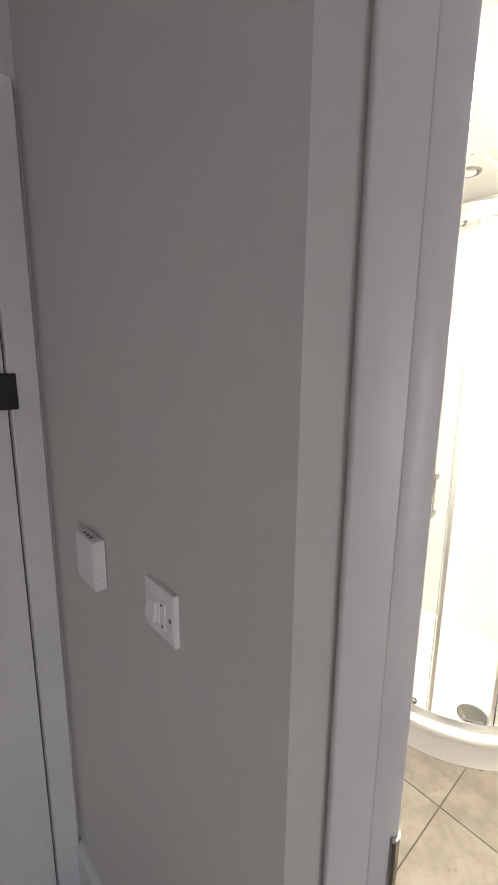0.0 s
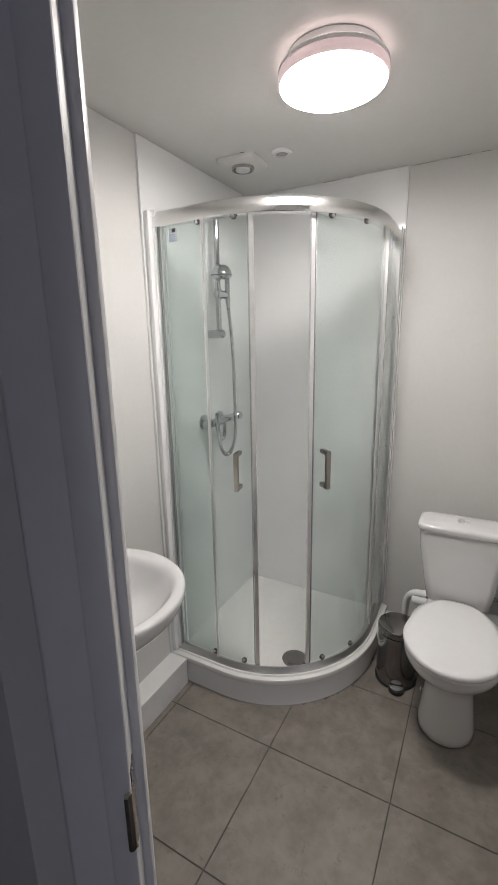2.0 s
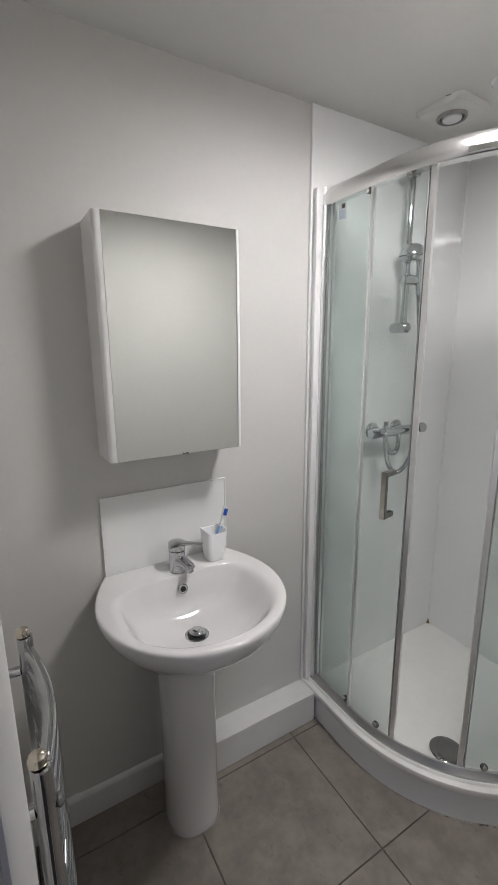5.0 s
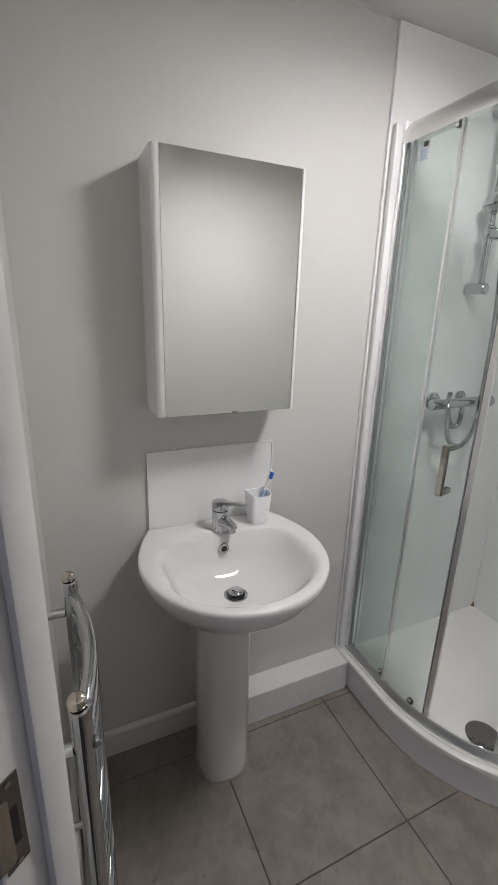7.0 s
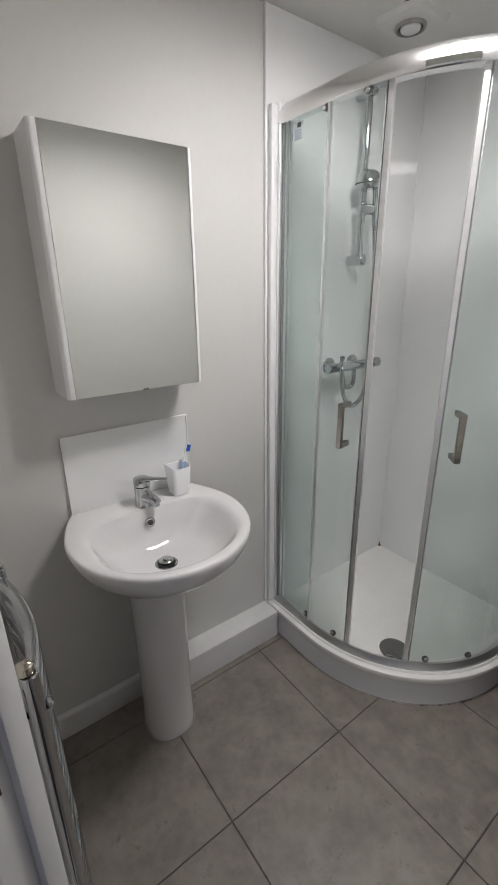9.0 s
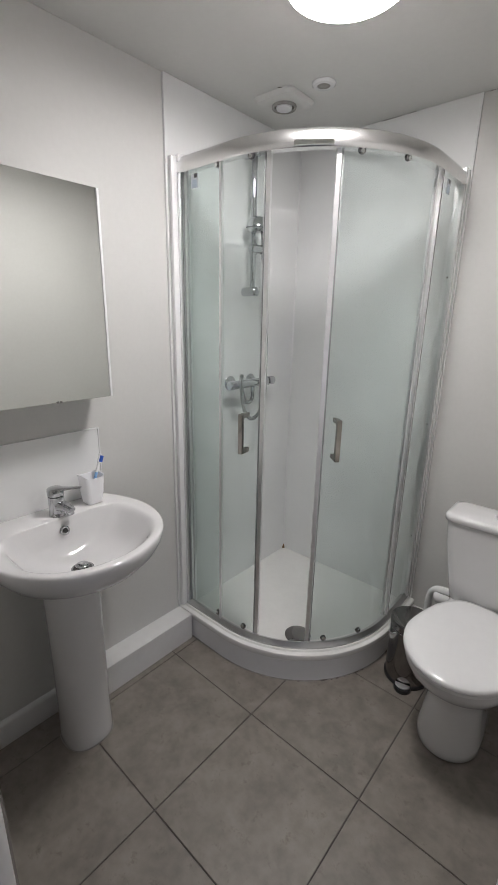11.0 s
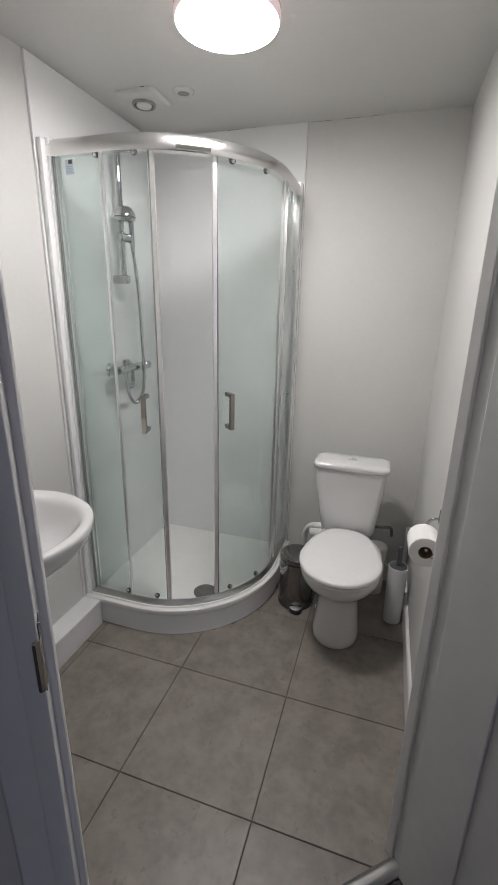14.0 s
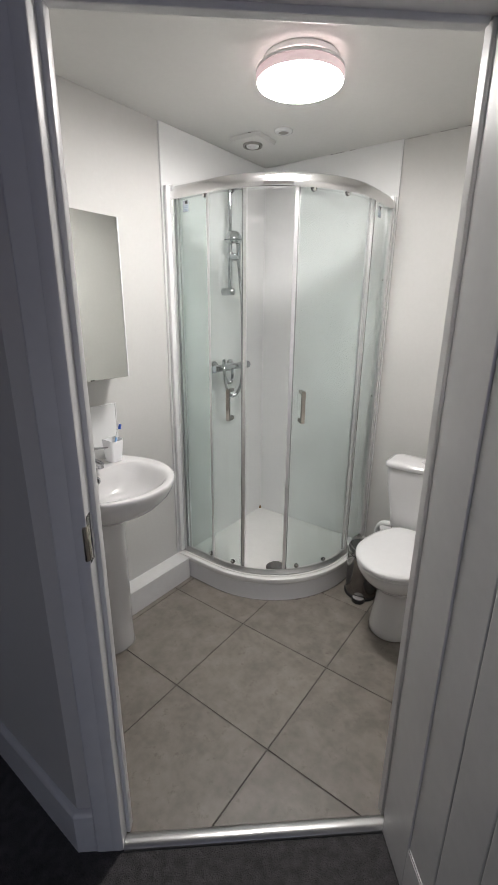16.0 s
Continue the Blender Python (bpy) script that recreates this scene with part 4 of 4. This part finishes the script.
part("grip", tube([b0.lerp(b1, 0.22 + 0.05 * k) for k in range(9)], 0.0050, 10), PALEBLUE, brush, "pale blue grip")
hb0, hb1 = b1 - bd * 0.030, b1
side_v = Vector((1, 0.2, 0.1)).normalized()
part("head", cyl(hb0, hb1 + bd * 0.003, 0.0060, n=10, bevel=0.002), UPVC, brush)
part("bristles", loft([[hb0 + side_v * o + bd * (0.004 + l) + bd.cross(side_v) * w for w, l in ((-0.004, 0), (0.004, 0), (0.004, 0.022), (-0.004, 0.022))] for o in (0.004, 0.013)]), BLUE, brush, "blue and white bristles")

DROP = 0.008            # the basin's deck and what stands on it
for ob in [tap, mug, brush] + [k for k in basin.children if not k.name.startswith(("pedestal", "foot_seal"))]:
    ob.location.z -= DROP

# splashback
spl = thing("splashback", (XW, 0.923, BZ), "glossy white splashback panel with a thin metal edge", "splashback")
part("panel", box(XW, 0.724, BZ - 0.012, XW + 0.006, 1.122, 1.062, 0.001), PANEL, spl)
part("edge_trim", box(XW, 0.7185, BZ - 0.012, XW + 0.009, 0.7238, 1.062, 0.0005), UPVC, spl)
part("edge_trim", box(XW, 1.1222, BZ - 0.012, XW + 0.009, 1.1265, 1.062, 0.0005), UPVC, spl)
part("edge_trim", box(XW, 0.7185, 1.0622, XW + 0.009, 1.1265, 1.0670, 0.0005), UPVC, spl)

# ---- mirror cabinet ----
cab = thing("mirror_cabinet", (XW, 0.933, 1.194), "white wall cabinet with a mirrored door", "cabinet")
cy0, cy1, cz0, cz1, cxf = 0.730, 1.122, 1.199, 1.803, -0.885


def side_panel(y0, y1, turn):
    """Upright board whose front corner on the outer side is rounded; turn is -1 or +1 for that side."""
    rad = min(0.012, (y1 - y0) - 0.001)
    outer, inner = (y0, y1) if turn < 0 else (y1, y0)
    front = cxf + 0.004
    pts = [(XW, inner), (XW, outer)]
    for k in range(7):
        a = radians(90 * k / 6)
        pts.append((front - rad + rad * math.sin(a), outer - turn * (rad - rad * math.cos(a))))
    pts.append((front, inner))
    return prism(pts, cz0, cz1)


part("side", side_panel(cy0, cy0 + 0.0185, -1), UPVC, cab, "gloss white side with a rounded front edge")
part("side", side_panel(cy1 - 0.0125, cy1, 1), UPVC, cab)
part("top", box(XW, cy0 + 0.0187, cz1 - 0.018, cxf - 0.020, cy1 - 0.0127, cz1 - 0.002), UPVC, cab)
part("bottom", box(XW, cy0 + 0.0187, cz0 + 0.002, cxf - 0.020, cy1 - 0.0127, cz0 + 0.018), UPVC, cab)
part("back", box(XW, cy0 + 0.0187, cz0 + 0.0182, XW + 0.006, cy1 - 0.0127, cz1 - 0.0182), UPVC, cab)
door = part("door", box(cxf - 0.018, cy0 + 0.0195, cz0 + 0.001, cxf - 0.0012, cy1 - 0.0145, cz1 - 0.001, 0.001), RUBBER, cab, "door board with a dark edge")
part("mirror", box(cxf - 0.001, cy0 + 0.0195, cz0, cxf + 0.0035, cy1 - 0.0150, cz1, 0.0006), MIRROR, door, "clear mirror glass")
for y in (0.930, 0.940):
    part("mirror_clip", box(cxf + 0.0036, y, cz0 - 0.001, cxf + 0.0050, y + 0.007, cz0 + 0.004, 0.0005), STEEL, door)

# ---- towel rail ----
trail = thing("towel_rail", (-0.484, 0.487, 0.16), "chrome ladder towel radiator with bowed bars on the wall", "towel rail")
tx0, tx1, tyy, tz0, tz1 = -0.638, -0.330, 0.487, 0.16, 0.944
for x in (tx0, tx1):
    ring = lambda z, s: [Vector((x + 0.017 * s * math.cos(a), tyy + 0.017 * s * (math.sin(a) if math.sin(a) > 0 else 0.7 * math.sin(a)), z)) for a in [2 * math.pi * k / 20 for k in range(20)]]
    up_ = part("upright", loft([ring(tz0, 0.9), ring(tz0 + 0.003, 1), ring(tz1 - 0.003, 1), ring(tz1, 0.9)]), CHROME, trail)
    part("vent_cap", lathe((x, tyy, tz1), [(0.008, 0), (0.0125, 0.002), (0.0135, 0.008), (0.0115, 0.014), (0.006, 0.017), (0.001, 0.0175)], 20), NICKEL, up_, "polished nickel end cap")
    for z in (0.27, 0.872):
        br = cyl((x, tyy - 0.012, z), (x, YS, z), 0.0095, n=16)
        part("wall_bracket", br, CHROME, up_)
        if z < 0.5 and x == tx1:
            continue
        part("screw_cap", lathe((x, tyy + 0.0165, z), [(0.008, 0), (0.010, 0.002), (0.009, 0.007), (0.005, 0.010), (0.001, 0.0105)], 16, axis=(0, 1, 0)), CHROME, up_)
for z in (0.914, 0.872, 0.832, 0.792, 0.682, 0.642, 0.602, 0.562, 0.452, 0.412, 0.372, 0.332, 0.242, 0.202):
    pts = [Vector((tx0 + (tx1 - tx0) * k / 12, tyy + 0.004 + 0.022 * math.sin(math.pi * k / 12), z)) for k in range(13)]
    part("cross_bar", tube(pts, 0.0110, 14), CHROME, trail)

# ---- toilet ----
TX = 0.127
wc = thing("toilet", (TX, 1.8, 0), "white close-coupled toilet with the lid closed", "toilet")


def egg(z, rx_, yf, yb, cy=None, p=2.0, n=44, taper=0.0):
    cy = cy if cy is not None else yf + rx_ * 1.15
    out = []
    for k in range(n):
        a = 2 * math.pi * k / n
        c, s = math.cos(a), math.sin(a)
        q = p if s < 0 else 3.2
        m = 1 / (abs(c) ** q + abs(s) ** q) ** (1 / q)
        out.append(Vector((TX + 0.008 + rx_ * c * m * (1 - taper * max(s * m, 0) ** 1.25), cy + (cy - yf if s < 0 else yb - cy) * s * m, z)))
    return out


pan = [egg(0.0005, 0.102, 1.660, 2.05), egg(0.006, 0.106, 1.655, 2.05), egg(0.03, 0.105, 1.657, 2.05), egg(0.10, 0.096, 1.675, 2.05), egg(0.17, 0.090, 1.690, 2.05), egg(0.215, 0.092, 1.690, 2.05),
       egg(0.250, 0.110, 1.660, 2.04), egg(0.29, 0.142, 1.605, 2.03), egg(0.33, 0.163, 1.562, 2.02), egg(0.365, 0.173, 1.540, 2.01), egg(0.392, 0.174, 1.535, 2.005), egg(0.398, 0.170, 1.540, 2.0)]
part("pan", loft(pan), CERAMIC, wc, sharp=70)
part("shelf", box(TX - 0.115, 1.95, 0.30, TX + 0.115, 2.15, 0.408, 0.02, seg=3), CERAMIC, wc, sharp=60)
SB = 1.981
seat = [egg(0.399, 0.166, 1.528, SB, taper=0.30), egg(0.401, 0.172, 1.521, SB, taper=0.30), egg(0.412, 0.173, 1.519, SB, taper=0.30), egg(0.4145, 0.170, 1.523, SB, taper=0.30)]
part("seat", loft(seat), UPVC, wc, "white plastic seat")
lid = [egg(0.4165, 0.170, 1.521, SB, taper=0.30), egg(0.419, 0.175, 1.515, SB, taper=0.30), egg(0.428, 0.175, 1.515, SB, taper=0.30), egg(0.434, 0.170, 1.521, SB - 0.004, taper=0.30), egg(0.438, 0.152, 1.546, SB - 0.02, taper=0.30), egg(0.440, 0.095, 1.63, SB - 0.08, taper=0.30), egg(0.4405, 0.03, 1.72, SB - 0.16, taper=0.30)]
part("lid", loft(lid), UPVC, wc, "closed glossy white lid", sharp=60)
CY = 2.060
cis = [rect_ring(TX + 0.006, CY, 0.116, 0.072, 0.405, 0.035), rect_ring(TX + 0.006, CY, 0.127, 0.077, 0.412, 0.035), rect_ring(TX + 0.005, CY, 0.140, 0.079, 0.50, 0.032), rect_ring(TX, CY, 0.158, 0.081, 0.64, 0.030), rect_ring(TX, CY, 0.166, 0.082, 0.728, 0.030)]
part("cistern", loft(cis), CERAMIC, wc, sharp=60)
lidc = [rect_ring(TX, CY, 0.168, 0.084, 0.7285, 0.035), rect_ring(TX, CY, 0.175, 0.090, 0.733, 0.037), rect_ring(TX, CY, 0.176, 0.091, 0.748, 0.038), rect_ring(TX, CY, 0.171, 0.087, 0.757, 0.036), rect_ring(TX, CY, 0.155, 0.072, 0.7612, 0.034), rect_ring(TX, CY, 0.05, 0.02, 0.7625, 0.015)]
part("cistern_lid", loft(lidc), CERAMIC, wc, sharp=60)
btn = part("flush_button", lathe((TX, 2.066, 0.7620), [(0.022, 0), (0.023, 0.003), (0.019, 0.0045), (0.017, 0.003), (0.001, 0.0045)], 28), SATIN, wc, "chrome flush button")
part("button_split", box(TX - 0.0006, 2.050, 0.7663, TX + 0.0006, 2.082, 0.7669), BLACK, btn)
for s in (-1, 1):
    part("bolt_cap", lathe((TX + s * 0.096, 1.85, 0.06), [(0.010, 0), (0.010, 0.004), (0.001, 0.007)], 14, axis=(s, 0, 0.1)), UPVC, wc)
inlet = smooth_path([(TX - 0.100, 2.03, 0.400), (TX - 0.135, 2.035, 0.400), (TX - 0.180, 2.055, 0.378), (TX - 0.208, 2.085, 0.320), (TX - 0.214, 2.10, 0.22), (TX - 0.214, 2.10, 0.03)], 8)
part("overflow_pipe", tube(inlet, 0.0155, 16), UPVC, wc, "white curved plastic pipe")
part("pipe_nut", cyl((TX - 0.106, 2.030, 0.400), (TX - 0.118, 2.032, 0.401), 0.0185, n=16, bevel=0.002), NICKEL, wc)
part("side_stub", cyl((TX - 0.10, 2.03, 0.375), (TX - 0.175, 2.05, 0.355), 0.026, n=20, bevel=0.006), UPVC, wc)
part("soil_pipe", cyl((TX + 0.03, 2.10, 0.19), (TX + 0.03, YN, 0.19), 0.055, n=28), UPVC, wc)
part("soil_collar", lathe((TX + 0.160, 2.17, 0.001), [(0.050, 0), (0.050, 0.19), (0.055, 0.20), (0.055, 0.262), (0.048, 0.27), (0.001, 0.272)], 28), UPVC, wc, "white plastic soil pipe")
vb = smooth_path([(TX + 0.11, 2.14, 0.395), (TX + 0.16, 2.15, 0.385), (TX + 0.215, 2.17, 0.38), (TX + 0.225, 2.18, 0.33)], 5)
part("valve_pipe", tube(vb, 0.008, 12), STEEL, wc, "dark metal filling valve")

# ---- pedal bin ----
px, py = -0.090, 1.942
pbin = thing("pedal_bin", (px, py, 0), "small polished steel pedal bin with black base", "bin")
part("base", lathe((px, py, 0), [(0.086, 0.0005), (0.090, 0.003), (0.090, 0.013), (0.085, 0.017)], 40), BLACK, pbin, "black plastic base")
part("body", lathe((px, py, 0), [(0.084, 0.0165), (0.085, 0.018), (0.0855, 0.244), (0.083, 0.246)], 48), STEEL, pbin)
part("rim_band", lathe((px, py, 0), [(0.082, 0.2455), (0.084, 0.2465), (0.084, 0.252), (0.082, 0.253)], 48), BLACK, pbin)
part("lid", lathe((px, py, 0), [(0.084, 0.2525), (0.088, 0.2535), (0.088, 0.272), (0.085, 0.278), (0.076, 0.282), (0.04, 0.284), (0.001, 0.2845)], 48), STEEL, pbin, "flat steel lid")
pd = Vector((0.22, -0.975, 0)).normalized()
pq = Vector((px, py, 0)) + pd * 0.088
sdv = Vector((-pd.y, pd.x, 0))
pr = []
for k in range(13):
    a = math.pi * k / 12
    pr.append(pq + sdv * (0.034 * math.cos(a)) + pd * (0.034 * math.sin(a)))
part("pedal_pad", prism([(v.x, v.y) for v in pr], 0.001, 0.020, 0.002), BLACK, pbin)
pr2 = [pq + sdv * (0.030 * math.cos(math.pi * k / 12)) + pd * (0.027 * math.sin(math.pi * k / 12)) for k in range(13)]
part("pedal", prism([(v.x, v.y) for v in pr2], 0.0205, 0.028, 0.002), SATIN, pbin, "steel pedal")
hnd = [Vector((px, py, 0.240)) + Vector((math.cos(a), math.sin(a), 0)) * 0.0885 + Vector((0, 0, -0.035 * math.sin(math.pi * k / 12))) for k, a in ((k, radians(-185 + 70 * k / 12)) for k in range(13))]
part("carry_handle", tube(hnd, 0.0022, 8), SATIN, pbin)

# ---- toilet brush ----
qx, qy = 0.388, 1.950
tb = thing("toilet_brush", (qx, qy, 0), "toilet brush in a tall white holder with a slate lid", "toilet brush")
part("holder", lathe((qx, qy, 0), [(0.038, 0.0005), (0.041, 0.004), (0.043, 0.15), (0.044, 0.300), (0.042, 0.303), (0.040, 0.300)], 32), UPVC, tb)
part("lid", lathe((qx, qy, 0), [(0.0395, 0.296), (0.040, 0.3015), (0.020, 0.305), (0.012, 0.308)], 32), SLATE, tb, "slate grey lid")
part("handle", lathe((qx, qy, 0), [(0.011, 0.304), (0.011, 0.395), (0.0095, 0.402), (0.001, 0.403)], 20), SLATE, tb, "slate grey handle")

# ---- toilet roll and holder ----
ox, oy, oz = 0.404, 1.335, 0.763
hold = thing("roll_holder", (XE, oy, oz), "chrome toilet roll holder on the wall", "roll holder")
part("wall_plate", box(XE - 0.008, oy + 0.055, oz + 0.035, XE, oy + 0.100, oz + 0.080, 0.003), CHROME, hold)
arm = smooth_path([(XE - 0.006, oy + 0.078, oz + 0.058), (ox + 0.02, oy + 0.078, oz + 0.050), (ox, oy + 0.072, oz + 0.022), (ox, oy + 0.060, oz + 0.012), (ox, oy - 0.055, oz + 0.012)], 6)
part("arm", tube(arm, 0.0045, 12), CHROME, hold)
part("side_wire", tube(smooth_path([(XE - 0.012, oy - 0.058, oz + 0.075), (XE - 0.02, oy - 0.058, oz + 0.02), (XE - 0.034, oy - 0.058, oz - 0.01)], 6), 0.004, 10), CHROME, hold)
roll = thing("toilet_roll", (ox, oy, oz), "white toilet roll on a chrome holder", "toilet roll")
prof = [(0.020, -0.049), (0.046, -0.049), (0.048, -0.046), (0.048, 0.046), (0.046, 0.049), (0.020, 0.049)]
part("paper", loft([circle(Vector((ox, oy + h, oz)), r, Vector((1, 0, 0)), Vector((0, 0, 1)), 40) for r, h in prof], loop=True), PAPER, roll)
core = [(0.0198, -0.0485), (0.0198, 0.0485), (0.0185, 0.0485), (0.0185, -0.0485)]
part("core", loft([circle(Vector((ox, oy + h, oz)), r, Vector((1, 0, 0)), Vector((0, 0, 1)), 28) for r, h in core], loop=True), CARD, roll, "brown cardboard core")

# pipe in the far corner
pipe = thing("corner_pipe", (0.436, 2.20, 0), "thin white painted pipe beside the skirting", "pipe")
part("pipe", tube(smooth_path([(0.432, 2.215, 0.0), (0.432, 2.215, 0.2), (0.432, 2.215, 0.375)], 4), 0.011, 14), UPVC, pipe)

# ---- hall switch and thermostat ----
sw = thing("light_switch", (-0.545, HALL_Y, 1.086), "white fused spur switch plate with a rocker", "switch")
sx0, sx1, sz0, sz1 = -0.578, -0.492, 1.096, 1.182


def plate(x0, x1, z0, z1, d0, d1, inset):
    rows = []
    for d, i in ((d0, 0.0), (d1 - inset * 0.5, 0.0), (d1, inset)):
        rows.append([Vector((x, HALL_Y - d, z)) for x, z in ((x0 + i, z0 + i), (x1 - i, z0 + i), (x1 - i, z1 - i), (x0 + i, z1 - i))])
    return loft(rows)


part("plate", plate(sx0, sx1, sz0, sz1, 0, 0.010, 0.004), UPVC, sw)
cx = (sx0 + sx1) / 2
part("surround", plate(cx - 0.031, cx + 0.004, 1.118, 1.160, 0.0100, 0.0115, 0.001), UPVC, sw)
rk = loft([[Vector((x, HALL_Y - d, z)) for z, d in ((1.122, 0.0115), (1.156, 0.0115), (1.156, 0.0135), (1.122, 0.0195))] for x in (cx - 0.028, cx - 0.003)])
part("rocker", rk, UPVC, sw)
part("fuse_carrier", plate(cx + 0.008, cx + 0.022, 1.116, 1.162, 0.0100, 0.0125, 0.001), UPVC, sw)
for z in (1.120, 1.156):
    part("slot_mark", plate(cx + 0.012, cx + 0.017, z, z + 0.003, 0.0126, 0.0129, 0.0001), BLACK, sw)
for x in (sx0 + 0.008, sx1 - 0.009):
    part("screw", lathe((x, HALL_Y - 0.010, 1.139), [(0.0035, 0), (0.0035, 0.0008), (0.001, 0.001)], 14, axis=(0, -1, 0)), STEEL, sw)
ts = thing("thermostat", (-0.80, HALL_Y, 1.05), "white wall thermostat box", "thermostat")
hx = (-0.833, -0.748)
part("case", plate(hx[0], hx[1], 1.080, 1.180, 0.002, 0.026, 0.004), UPVC, ts)
part("back_plate", plate(hx[0] + 0.003, hx[1] - 0.001, 1.082, 1.179, 0, 0.002, 0.0005), SOOT, ts)
part("front_line", plate(hx[0] + 0.012, hx[1] - 0.016, 1.108, 1.109, 0.0261, 0.0264, 0.0001), INK, ts)
# slots drawn as thin black marks for their shaded inside, not cut
for k in range(3):
    part("vent_slot", box(hx[0] + 0.02 + 0.016 * k, HALL_Y - 0.018, 1.1802, hx[0] + 0.029 + 0.016 * k, HALL_Y - 0.013, 1.1807), BLACK, ts)
for k, (dy, dz) in enumerate(((0.010, 0.014), (0.016, 0.022), (0.010, 0.026), (0.017, 0.010))):
    part("mark", box(hx[1] + 0.0001, HALL_Y - dy - 0.003, 1.080 + dz, hx[1] + 0.0005, HALL_Y - dy, 1.082 + dz), INK, ts)

# ---- carpet loops near the doorway ----
rng = random.Random(7)
verts, faces = [], []
tries = 0
while len(faces) < 4 * 15000 and tries < 60000:
    tries += 1
    u_, n_ = rng.uniform(-0.75, 0.74), rng.uniform(-0.42, -0.004)
    x, y = W(u_, n_)
    if y > HALL_Y - 0.022 and u_ < -0.08:
        continue
    if u_ > -0.12 and u_ < 0.0 and n_ > -0.012:
        continue
    a, r, hgt = rng.uniform(0, 6.3), rng.uniform(0.0018, 0.0036), rng.uniform(0.0015, 0.0042)
    k = len(verts)
    for q in range(4):
        verts.append((x + r * math.cos(a + q * 1.571) * (1.7 if q % 2 else 0.8), y + r * math.sin(a + q * 1.571), -0.0025))
    verts.append((x + rng.uniform(-0.001, 0.001), y + rng.uniform(-0.001, 0.001), -0.002 + hgt))
    faces += [(k + q, k + (q + 1) % 4, k + 4) for q in range(4)]
me = bpy.data.meshes.new("carpet_loops")
me.from_pydata(verts, [], faces)
me.materials.append(CARPET)
for p in me.polygons:
    p.use_smooth = True
tagged(new("carpet_loops", me), "short charcoal carpet loops by the threshold", "carpet pile", kind="stuff")
